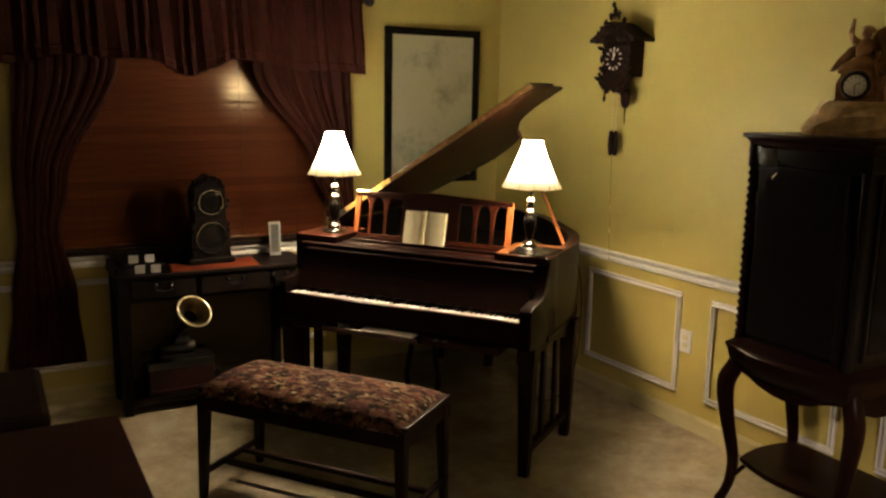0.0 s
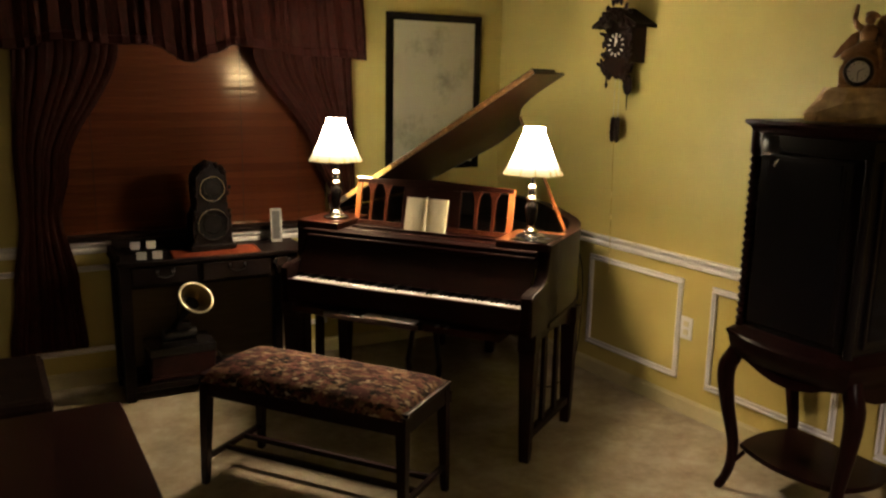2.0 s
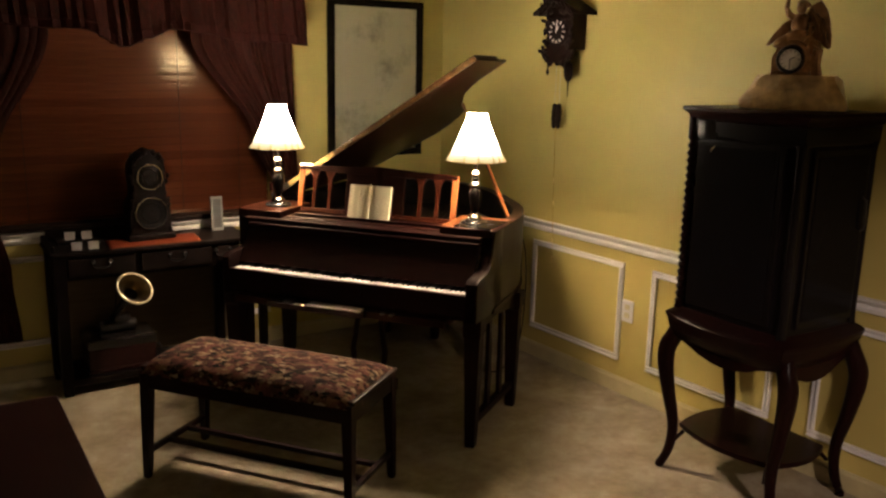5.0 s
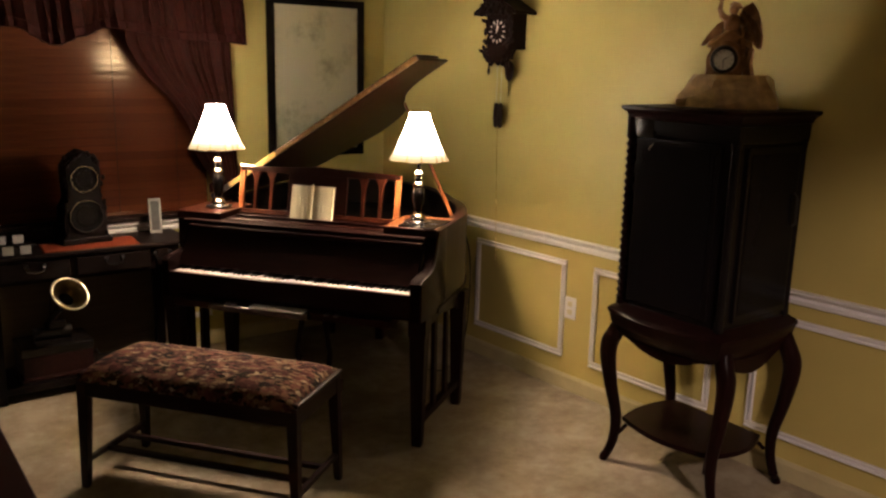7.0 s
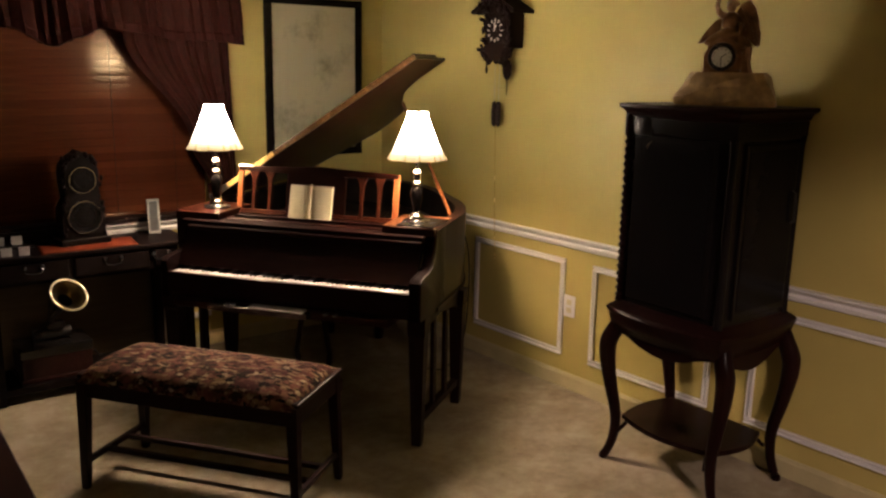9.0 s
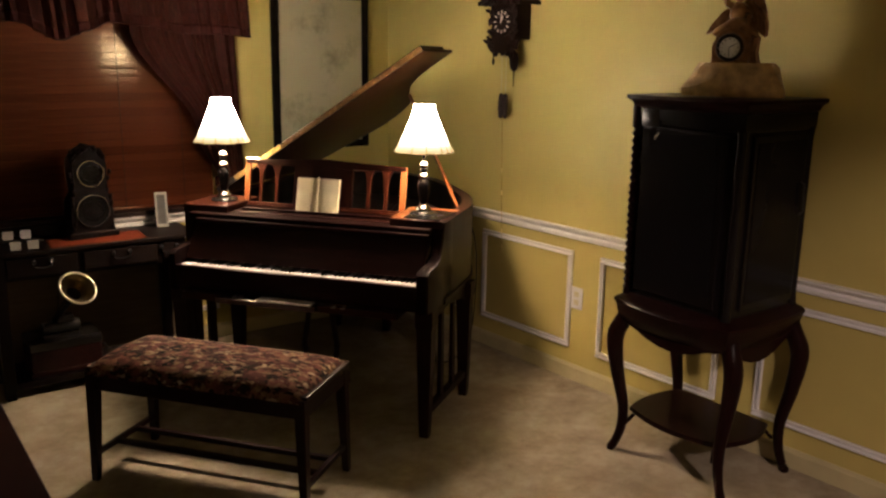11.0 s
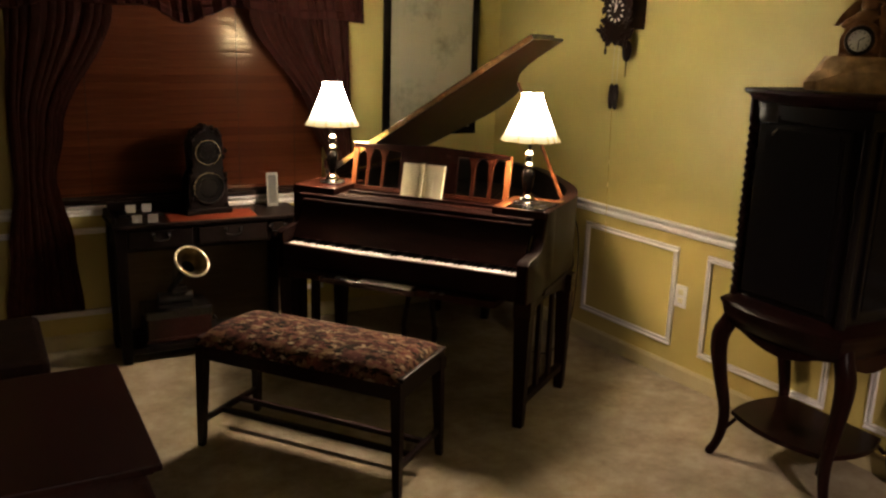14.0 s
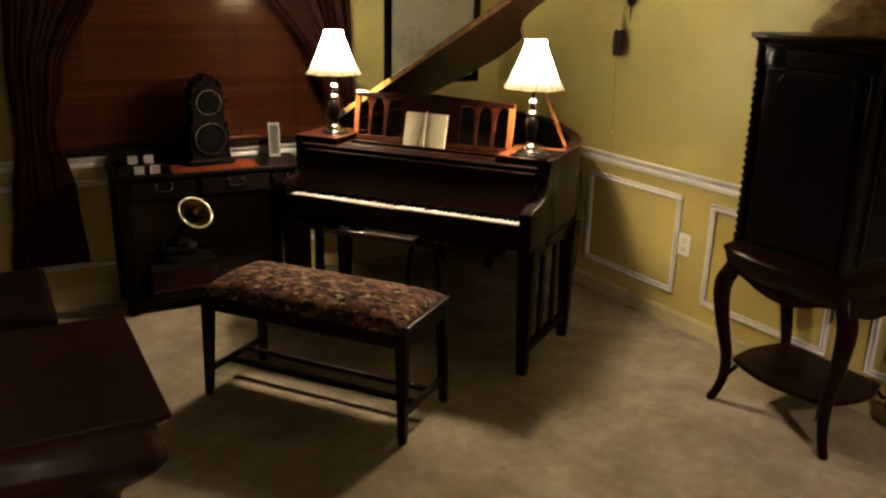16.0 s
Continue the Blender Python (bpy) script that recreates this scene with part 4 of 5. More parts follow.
# ---- table lamps ----
def table_lamp(u, v, turn, label):
    p = at_piano(u, v, TOP + 0.005)
    ob = thing("table_lamp", Matrix.Translation(p) @ pose(0, 0, 0, 0, 0, turn), label, "lamp", "lamps on the piano")
    part("base", lathe(B(), [(0.064, 0.0), (0.066, 0.004), (0.062, 0.010), (0.045, 0.014), (0.036, 0.018)], 28), M_BLACK, ob, smooth=True)
    part("lower_collar", lathe(B(), [(0.030, 0.015), (0.036, 0.022), (0.033, 0.032), (0.022, 0.040), (0.018, 0.043), (0.021, 0.049), (0.014, 0.055)], 24), M_CHROME, ob, "shiny steel collar", smooth=True)
    part("column", lathe(B(), [(0.014, 0.05), (0.020, 0.062), (0.026, 0.10), (0.031, 0.135), (0.027, 0.156), (0.016, 0.166)], 24), M_COLUMN, ob, "glossy black column", smooth=True)
    part("steel_ball", lathe(B(), [(0.014, 0.163), (0.023, 0.170), (0.026, 0.180), (0.021, 0.190), (0.012, 0.197)], 24), M_CHROME, ob, smooth=True)
    part("neck", lathe(B(), [(0.012, 0.196), (0.019, 0.205), (0.019, 0.213), (0.012, 0.219)], 20), M_BLACK, ob, smooth=True)
    part("steel_ball", lathe(B(), [(0.012, 0.218), (0.020, 0.225), (0.022, 0.232), (0.016, 0.241), (0.008, 0.247)], 24), M_CHROME, ob, smooth=True)
    part("socket", lathe(B(), [(0.008, 0.245), (0.008, 0.27), (0.014, 0.275), (0.014, 0.32)], 16), M_COLUMN, ob, smooth=True)
    rows = 10
    prof = []
    for i in range(rows + 1):
        t = i / rows
        prof.append((0.136 - 0.094 * (t ** 0.82), 0.294 + 0.203 * t))
    sh = part("shade", lathe(B(), prof, 96, None, 0.007, 24), M_SHADE, ob, "cream pleated fabric shade, brightly lit", smooth=True)
    so = sh.modifiers.new("thickness", "SOLIDIFY")
    so.thickness = 0.002
    ring = [(0.1362 * (1 + 0.007 * math.cos(24 * a)) * math.cos(a), 0.1362 * (1 + 0.007 * math.cos(24 * a)) * math.sin(a), 0.294 - 0.003 * abs(math.sin(4 * a))) for a in [2 * math.pi * i / 96 for i in range(97)]]
    part("lower_trim", tube(B(), ring, 0.0020, 6), M_TRIMLINE, sh)
    ring = [(0.0425 * math.cos(a), 0.0425 * math.sin(a), 0.4965 + 0.0040 * math.sin(9 * a)) for a in [2 * math.pi * i / 96 for i in range(97)]]
    part("upper_trim", tube(B(), ring, 0.0045, 6), M_SHADE, sh)
    for a in (-2.95, -2.45, -1.9, -1.62, -1.35, -0.75, -0.2, 0.5, 1.2, 2.0):
        r0 = 0.1380
        part("dart", tube(B(), [(r0 * math.cos(a), r0 * math.sin(a), 0.292), ((r0 - 0.016) * math.cos(a), (r0 - 0.017) * math.sin(a), 0.328)], [0.0024, 0.0008], 6), M_TRIMLINE, sh)
    li = bpy.data.lights.new("bulb", "POINT")
    li.energy, li.color, li.shadow_soft_size = BULB_WATTS, LAMP_TINT, 0.055
    lo = new("bulb", li)
    lo.parent = ob
    lo.location = (0, 0, 0.375)
    bm = B()
    lathe(bm, [(0.012, 0.315), (0.016, 0.33)], 16)
    part("bulb_cap", bm, M_CHROME, ob)
    return ob


table_lamp(-0.53, 0.31, 15, "lit black and steel table lamp with cream pleated shade")
table_lamp(0.52, 0.30, 20, "lit black and steel table lamp with cream pleated shade")
tray = thing("black_tray", PIANO @ pose(0.535, 0.285, TOP + 0.0055, 0, 0, -4), "flat black tray under the lamp on the piano", "tray")
part("tray_plate", box(B(), -0.062, 0.116, -0.118, 0.100, 0.0005, 0.006, 0.001), M_TRAY, tray)

# ---- open music book on the desk ----
book = thing("music_book", PIANO @ pose(-0.010, 0.262, 0.957, -14, 0, 0), "open music book with blank-looking cream pages", "book")
for s, mt in ((-1, M_PAPER), (1, M_PAPER)):
    pts = [(s * 0.003, 0.006)] + [(s * (0.003 + 0.106 * k / 6), 0.008 + 0.005 * math.sin(math.pi * k / 6) + 0.004) for k in range(1, 7)] + [(s * 0.109, 0.0), (s * 0.003, 0.0)]
    part("page_block", prism(B(), [(a, 0.012 - b) for a, b in pts], "z", 0.0, 0.172), mt, book)
part("cover", box(B(), -0.113, 0.113, 0.013, 0.017, -0.001, 0.176), M_REDWOOD, book)
part("spine_fold", tube(B(), [(0.0, -0.003, 0.0), (0.001, -0.003, 0.10), (0.0, -0.001, 0.180)], [0.006, 0.005, 0.004], 8), M_PAPER, book)

# ---- piano bench ----
bench = thing("piano_bench", PIANO, "dark wooden piano bench with a floral tapestry seat", "bench")
U0, U1, V0, V1 = -0.535, 0.412, -0.762, -0.362
for u, v in ((U0, V0), (U1, V0), (U0, V1), (U1, V1)):
    su, sv = (1 if u < 0 else -1), (1 if v < -0.5 else -1)
    part("leg", tube(B(), [(u + su * 0.006, v + sv * 0.004, 0.0), (u + su * 0.008, v + sv * 0.006, 0.03), (u + su * 0.018, v + sv * 0.016, 0.40), (u + su * 0.020, v + sv * 0.018, 0.47)], [0.0125, 0.0145, 0.021, 0.022], square=True), M_BENCH, bench)
for v in (V0, V1):
    s = 1 if v == V0 else -1
    part("rail", box(B(), U0 + 0.03, U1 - 0.03, min(v, v + s * 0.022), max(v, v + s * 0.022), 0.395, 0.468, 0.004), M_BENCH, bench)
for u in (U0, U1):
    s = 1 if u == U0 else -1
    part("rail", box(B(), min(u, u + s * 0.022), max(u, u + s * 0.022), V0 + 0.03, V1 - 0.03, 0.395, 0.468, 0.004), M_BENCH, bench)
    part("side_stretcher", tube(B(), [(u + s * 0.012, V0 + 0.015, 0.115), (u + s * 0.012, V1 - 0.015, 0.115)], 0.010, square=True), M_BENCH, bench)
for v in (-0.500, -0.625):
    part("long_stretcher", tube(B(), [(U0 + 0.02, v, 0.115), (U1 - 0.02, v, 0.115)], 0.010, square=True), M_BENCH, bench)
part("seat_frame", box(B(), U0 - 0.008, U1 + 0.008, V0 + 0.006, V1 + 0.008, 0.466, 0.486, 0.006), M_BENCH, bench)
bm = B()
NU, NV = 56, 26
grid = []
for i in range(NU + 1):
    row = []
    for j in range(NV + 1):
        a, b = 2 * i / NU - 1, 2 * j / NV - 1
        edge = (1 - abs(a) ** 9) * (1 - abs(b) ** 2.4)
        front = max(0.0, -b) ** 6
        z = 0.486 - 0.026 * front + (0.052 + 0.02 * front) * max(0.0, edge) ** 0.45 * (0.86 + 0.14 * (1 - a * a) * (1 - b * b)) + 0.002 * noise.noise((a * 6, b * 4, 0))
        row.append(bm.verts.new(((U0 + U1) / 2 + a * (U1 - U0) / 2 * 0.985, (V0 + V1) / 2 + b * (V1 - V0) / 2 * (0.97 if b > 0 else 1.055), z)))
    grid.append(row)
for a, b in zip(grid, grid[1:]):
    for j in range(NV):
        bm.faces.new((a[j], a[j + 1], b[j + 1], b[j]))
part("cushion", bm, M_SEAT, bench, "worn floral tapestry cushion in tan and maroon", smooth=True)

# ---- console desk under the window ----
DX0, DX1, DY0, DY1, DZ = 0.565, 1.505, 4.36, 4.70, 0.752
cdesk = thing("console_desk", Matrix(), "black two-tier console desk with drawers under the window", "desk")
part("top", box(B(), DX0 - 0.015, DX1 + 0.075, DY0 - 0.015, DY1, DZ - 0.022, DZ, 0.005), M_DESK, cdesk)
part("gallery", box(B(), DX0 - 0.01, DX0 + 0.012, DY0 + 0.02, DY1, DZ, DZ + 0.035, 0.004), M_DESK, cdesk)
part("gallery", box(B(), DX0 + 0.012, 1.02, DY1 - 0.016, DY1, DZ, DZ + 0.062, 0.004), M_DESK, cdesk)
part("frieze", box(B(), DX0 + 0.01, DX1 - 0.01, DY0 + 0.012, DY1 - 0.01, 0.605, DZ - 0.022), M_DESK, cdesk)
for x0, x1 in ((DX0 + 0.06, 0.95), (0.98, 1.35), (1.38, DX1 - 0.06)):
    d = part("drawer_front", box(B(), x0, x1, DY0 - 0.004, DY0 + 0.014, 0.622, DZ - 0.034, 0.004), M_DESK, cdesk)
    xm = (x0 + x1) / 2
    part("bail_pull", tube(B(), [(xm - 0.04, DY0 - 0.006, 0.694), (xm - 0.038, DY0 - 0.022, 0.672), (xm, DY0 - 0.026, 0.664), (xm + 0.038, DY0 - 0.022, 0.672), (xm + 0.04, DY0 - 0.006, 0.694)], 0.0038, 8), M_PULL, d, "tarnished metal bail handle")
    for s in (-1, 1):
        part("rosette", lathe(B(), [(0.0, 0.0), (0.013, 0.0), (0.012, 0.004), (0.005, 0.008), (0.0, 0.009)], 14, Matrix.Translation((xm + s * 0.04, DY0 - 0.004, 0.694)) @ pose(0, 0, 0, 90, 0, 0)), M_PULL, d, smooth=True)
for x, y in ((DX0 + 0.028, DY0 + 0.028), (DX1 - 0.028, DY0 + 0.028), (DX0 + 0.028, DY1 - 0.03), (DX1 - 0.028, DY1 - 0.03)):
    part("leg", tube(B(), [(x, y, 0.0), (x, y, 0.04), (x, y, 0.6), (x, y, 0.75)], [0.022, 0.026, 0.028, 0.028], square=True), M_DESK, cdesk)
part("back_panel", box(B(), DX0 + 0.03, DX1 + 0.085, DY1 - 0.022, DY1 - 0.010, 0.085, 0.605), M_BACK, cdesk, "dark brown back panel")
part("lower_shelf", box(B(), DX0 + 0.01, DX1 - 0.01, DY0 + 0.005, DY1 - 0.01, 0.048, 0.085, 0.004), M_DESK, cdesk)
runner = thing("table_runner", Matrix(), "orange-red cloth runner lying on the desk", "runner")
bm = B()
grid = []
for i in range(25):
    row = []
    for j in range(13):
        x, y = 0.83 + 0.47 * i / 24, DY0 + 0.002 + 0.22 * j / 12
        row.append(bm.verts.new((x + 0.02 * (j / 12), y, DZ + 0.003 + 0.0015 * noise.noise((x * 14, y * 14, 2)))))
    grid.append(row)
for a, b in zip(grid, grid[1:]):
    for j in range(12):
        bm.faces.new((a[j], a[j + 1], b[j + 1], b[j]))
o = part("cloth", bm, M_RUNNER, runner, smooth=True)
o.modifiers.new("thickness", "SOLIDIFY").thickness = 0.002

# double-dial calendar clock
cal = thing("calendar_clock", pose(1.070, 4.52, DZ + 0.005, 0, 0, 5), "dark carved shelf clock with two round dials", "clock")
outl = [(-0.115, 0.0), (0.115, 0.0), (0.115, 0.035), (0.10, 0.05), (0.108, 0.12), (0.105, 0.19), (0.075, 0.235), (0.083, 0.30), (0.088, 0.36), (0.084, 0.40), (0.068, 0.425), (0.052, 0.44), (0.036, 0.458), (0.014, 0.464), (0.0, 0.482),
        (-0.014, 0.464), (-0.036, 0.458), (-0.052, 0.44), (-0.068, 0.425), (-0.084, 0.40), (-0.088, 0.36), (-0.083, 0.30), (-0.075, 0.235), (-0.105, 0.19), (-0.108, 0.12), (-0.10, 0.05), (-0.115, 0.035)]
bm = prism(B(), outl, "y", -0.03, 0.09, 0.005)
rnd = random.Random(21)
for k in range(26):
    a = math.pi * (k + 0.5) / 26
    c = Vector((0.078 * math.cos(a) * rnd.uniform(0.85, 1.08), rnd.uniform(-0.034, 0.02), 0.392 + 0.068 * math.sin(a) * rnd.uniform(0.8, 1.12)))
    bmesh.ops.create_icosphere(bm, subdivisions=1, radius=1.0, matrix=Matrix.Translation(c) @ pose(0, 0, 0, 0, rnd.uniform(-60, 60), 0) @ Matrix.Diagonal((0.013, 0.012, 0.019, 1)))
for s in (-1, 1):
    for k in range(10):
        c = Vector((s * (0.100 - 0.022 * math.sin(k * 0.7) ** 2), -0.03 + rnd.uniform(-0.004, 0.01), 0.05 + 0.032 * k))
        bmesh.ops.create_icosphere(bm, subdivisions=1, radius=1.0, matrix=Matrix.Translation(c) @ Matrix.Diagonal((0.010, 0.010, 0.016, 1)))
part("case", bm, M_DESK, cal)
part("plinth", box(B(), -0.125, 0.125, -0.045, 0.10, 0.0, 0.03, 0.005), M_DESK, cal)
for z, r in ((0.335, 0.066), (0.142, 0.083)):
    m = Matrix.Translation((0, -0.03, z)) @ pose(0, 0, 0, 90, 0, 0)
    d = part("dial", lathe(B(), [(0.0, 0.0), (r * 0.97, 0.0), (r * 0.97, 0.003), (r * 0.8, 0.0055), (r * 0.5, 0.0072), (r * 0.2, 0.0080), (0.0, 0.0081)], 32, m), M_DARKDIAL, cal, "dark dial under domed glass", smooth=True)
    # Thin ring stands in for reflections in the domed glass.
    part("reflection_ring", lathe(B(), [(r * 0.60, 0.0062), (r * 0.61, 0.0078), (r * 0.64, 0.0078), (r * 0.65, 0.0060)], 32, m, 0.0001, 1), M_PULL, d, smooth=True)
    part("bezel", lathe(B(), [(r * 0.96, 0.003), (r * 0.965, 0.010), (r * 0.985, 0.015), (r * 1.015, 0.015), (r * 1.035, 0.010), (r * 1.04, 0.0)], 40, m, 0.0001, 1), M_BEZEL, d, "thin shiny bezel", smooth=True)
for s in (-1, 1):
    bm = B()
    lathe(bm, [(0.004, 0.40), (0.012, 0.41), (0.014, 0.425), (0.006, 0.437), (0.008, 0.447), (0.0, 0.462)], 12, Matrix.Translation((s * 0.075, 0.02, 0)))
    part("finial", bm, M_DESK, cal, smooth=True)

for x, y, z in ((0.685, 4.62, DZ + 0.012), (0.768, 4.62, DZ + 0.012), (0.683, 4.405, DZ), (0.760, 4.400, DZ)):
    cb = thing("card_block", pose(x, y, z + 0.001, 0, 0, -9 + random.uniform(-4, 4)), "small dark block with a white card face, on the desk", "block", "card blocks on the desk")
    part("block", box(B(), -0.0235, 0.0235, -0.016, 0.016, 0.0, 0.043, 0.002), M_DESK, cb)
    part("card", box(B(), -0.0245, 0.0245, -0.0205, -0.0165, 0.002, 0.045, 0.001), M_PAPER_SIDE, cb, "white card")
stand = thing("block_riser", Matrix(), "low dark riser under the card blocks", "riser")
part("riser_board", box(B(), 0.62, 0.84, 4.56, 4.69, DZ + 0.0005, DZ + 0.012, 0.002), M_DESK, stand)
fr = thing("photo_frame", pose(1.455, 4.575, DZ + 0.005, -9, 0, -10), "small silver upright photo frame on the desk", "photo frame")
for q in ((-0.033, 0.033, 0.0, 0.016), (-0.033, 0.033, 0.178, 0.192), (-0.033, -0.022, 0.016, 0.178), (0.022, 0.033, 0.016, 0.178)):
    part("frame_bar", box(B(), q[0], q[1], -0.006, 0.006, q[2], q[3], 0.002), M_SILVER, fr)
part("photo", box(B(), -0.022, 0.022, -0.002, 0.003, 0.016, 0.178), M_GREY, fr)
part("strut", tube(B(), [(0, 0.004, 0.12), (0, 0.055, 0.006)], 0.003, 6), M_IRON, fr)

# horn phonograph on the lower shelf
pho = thing("phonograph", pose(0.875, 4.515, 0.086), "small antique phonograph with brass-rimmed black horn", "phonograph")
part("wooden_case", box(B(), -0.17, 0.17, -0.11, 0.12, 0.0, 0.13, 0.008), M_REDWOOD, pho)
part("case_moulding", box(B(), -0.18, 0.18, -0.12, 0.13, 0.0, 0.022, 0.006), M_REDWOOD, pho)
part("bed_plate", box(B(), -0.175, 0.175, -0.115, 0.12, 0.13, 0.180, 0.010), M_BLACK, pho)
part("mandrel", tube(B(), [(-0.09, 0, 0.215), (0.09, 0, 0.215)], 0.03, 16), M_IRON, pho, smooth=True)
part("carriage", box(B(), -0.02, 0.06, -0.04, 0.02, 0.24, 0.28, 0.006), M_BLACK, pho)
part("crank", tube(B(), [(0.17, 0, 0.08), (0.21, 0, 0.08), (0.21, -0.06, 0.07), (0.24, -0.06, 0.07)], 0.005, 8), M_IRON, pho)
hp = [(0.012, -0.30), (0.015, -0.20), (0.021, -0.12), (0.031, -0.06), (0.048, -0.02), (0.066, 0.0), (0.088, 0.012)]
hm = Matrix.Translation((0.045, -0.225, 0.460)) @ pose(0, 0, 0, 48, 0, 20)
horn = part("horn", lathe(B(), hp, 36, hm, 0.0001, 1), M_BLACK, pho, "black horn", smooth=True)
horn.modifiers.new("thickness", "SOLIDIFY").thickness = 0.002
part("horn_lining", lathe(B(), [(0.036, -0.045), (0.046, -0.024), (0.056, -0.010), (0.066, -0.001), (0.087, 0.011)], 36, hm @ Matrix.Translation((0, 0, 0.0022)), 0.0001, 1), M_HORN, horn, "polished brass bell", smooth=True)
ring = [hm @ Vector((0.089 * math.cos(a), 0.089 * math.sin(a), 0.012)) for a in [2 * math.pi * i / 48 for i in range(49)]]
part("horn_rim", tube(B(), ring, 0.0062, 8), M_RIMBRASS, horn, "bright brass rim", smooth=True)
part("horn_stand", tube(B(), [(0.0, 0.09, 0.15), (0.02, 0.06, 0.45), (0.04, 0.0, 0.44)], 0.004, 6), M_IRON, pho)

# ---- bow-front cabinet ----
CX0, CX1, CY0, CY1 = 2.665, 3.115, 1.775, 2.27
cab = thing("china_cabinet", Matrix(), "tall near-black bow-front cabinet on curved legs", "cabinet")


def bowed(x0, x1, y0, y1, out, n=12):
    """Plan of a cabinet with a bowed front and bowed near side, clockwise."""
    pts = []
    for i in range(n + 1):
        k = i / n
        pts.append((x0 - out * math.sin(math.pi * k) ** 0.8, y1 + (y0 - y1) * k))
    for i in range(1, n + 1):
        k = i / n
        pts.append((x0 + (x1 - x0) * k, y0 - out * 0.5 * math.sin(math.pi * k) ** 0.8))
    pts.append((x1, y1))
    return pts


ZB, ZT = 0.74, 1.535


def loft(levels):
    """A moulding round the cabinet: rows of (height, overhang, bow), joined bottom to top."""
    bm = B()
    rings = []
    for z, g, out in levels:
        rings.append([bm.verts.new((x, y, z)) for x, y in bowed(CX0 - g, min(CX1 + g, EAST - 0.004), CY0 - g, CY1 + g, out)])
    for lo_r, hi_r in zip(rings, rings[1:]):
        for i in range(len(lo_r)):
            j = (i + 1) % len(lo_r)
            bm.faces.new((lo_r[i], lo_r[j], hi_r[j], hi_r[i]))
    bm.faces.new(rings[0])
    bm.faces.new(rings[-1])
    return bm


part("body", prism(B(), bowed(CX0, CX1, CY0, CY1, 0.016), "z", ZB, ZT), M_COLUMN, cab)
part("frieze", loft([(ZT - 0.092, 0.001, 0.018), (ZT - 0.086, 0.007, 0.020), (ZT - 0.075, 0.009, 0.021), (ZT - 0.03, 0.010, 0.022), (ZT - 0.02, 0.011, 0.022)]), M_COLUMN, cab, smooth=True)
part("cornice", loft([(ZT - 0.02, 0.006, 0.020), (ZT - 0.014, 0.014, 0.020), (ZT - 0.004, 0.016, 0.020), (ZT + 0.006, 0.021, 0.020), (ZT + 0.014, 0.031, 0.020), (ZT + 0.018, 0.036, 0.020), (ZT + 0.029, 0.036, 0.020), (ZT + 0.032, 0.033, 0.020)]), M_CAB, cab, smooth=True)
part("base_moulding", loft([(ZB - 0.135, -0.002, 0.028), (ZB - 0.12, 0.006, 0.036), (ZB - 0.10, 0.016, 0.046), (ZB - 0.08, 0.024, 0.052), (ZB - 0.06, 0.0275, 0.055), (ZB - 0.045, 0.031, 0.056), (ZB - 0.034, 0.037, 0.054), (ZB - 0.024, 0.037, 0.048), (ZB - 0.014, 0.026, 0.036), (ZB - 0.004, 0.012, 0.022), (ZB + 0.006, 0.003, 0.018)]), M_CAB, cab, smooth=True)
# door with glass in the front, column at each corner
for x, y in ((CX0 - 0.004, CY0 + 0.004), (CX1 - 0.02, CY0 + 0.002)):
    part("plain_column", lathe(B(), [(0.021, ZB), (0.018, ZB + 0.05), (0.018, ZT - 0.12), (0.022, ZT - 0.08)], 14, Matrix.Translation((x, y, 0))), M_COLUMN, cab, smooth=True)
bm = B()
prof = [(0.020, ZB)] + [(0.0175 + 0.0045 * math.sin(i * math.pi / 2.0), ZB + 0.02 + i * (ZT - ZB - 0.12) / 88) for i in range(89)] + [(0.022, ZT - 0.095), (0.023, ZT - 0.012)]
part("twist_column", lathe(bm, prof, 14, Matrix.Translation((CX0 - 0.004, CY1 - 0.004, 0)), 0.02, 2), M_CAB, cab, "turned rope-like column", smooth=True)
door = part("door", box(B(), CX0 - 0.028, CX0 - 0.004, CY0 + 0.05, CY1 - 0.05, ZB + 0.03, ZT - 0.098, 0.004), M_COLUMN, cab)
part("door_glass", box(B(), CX0 - 0.0315, CX0 - 0.0275, CY0 + 0.075, CY1 - 0.075, ZB + 0.06, ZT - 0.125), M_CABGLASS, door, "dark glass with nothing showing behind")
part("door_arch", prism(B(), [(CY0 + 0.09, ZT - 0.11), (CY1 - 0.09, ZT - 0.11), (CY1 - 0.09, ZT - 0.20), (CY1 - 0.13, ZT - 0.16), ((CY0 + CY1) / 2, ZT - 0.14), (CY0 + 0.13, ZT - 0.16), (CY0 + 0.09, ZT - 0.20)], "x", CX0 - 0.034, CX0 - 0.027, 0.002), M_CABGLASS, door)
part("latch", tube(B(), [(CX0 - 0.031, 2.132, 1.425), (CX0 - 0.036, 2.140, 1.414), (CX0 - 0.036, 2.150, 1.402), (CX0 - 0.031, 2.148, 1.396)], [0.003, 0.0045, 0.004, 0.003], 8), M_BEZEL, door, "small dull metal latch", smooth=True)
part("capital", lathe(B(), [(0.050, ZT - 0.090), (0.056, ZT - 0.084), (0.058, ZT - 0.06), (0.058, ZT - 0.036), (0.054, ZT - 0.021)], 32, Matrix.Translation((CX0 + 0.014, CY1 - 0.085, 0))), M_BLOCK, cab, "glossy rounded corner block", smooth=True)
side = part("side_panel", box(B(), CX0 + 0.05, CX1 - 0.05, CY0 - 0.018, CY0 - 0.002, ZB + 0.03, ZT - 0.098, 0.004), M_COLUMN, cab)
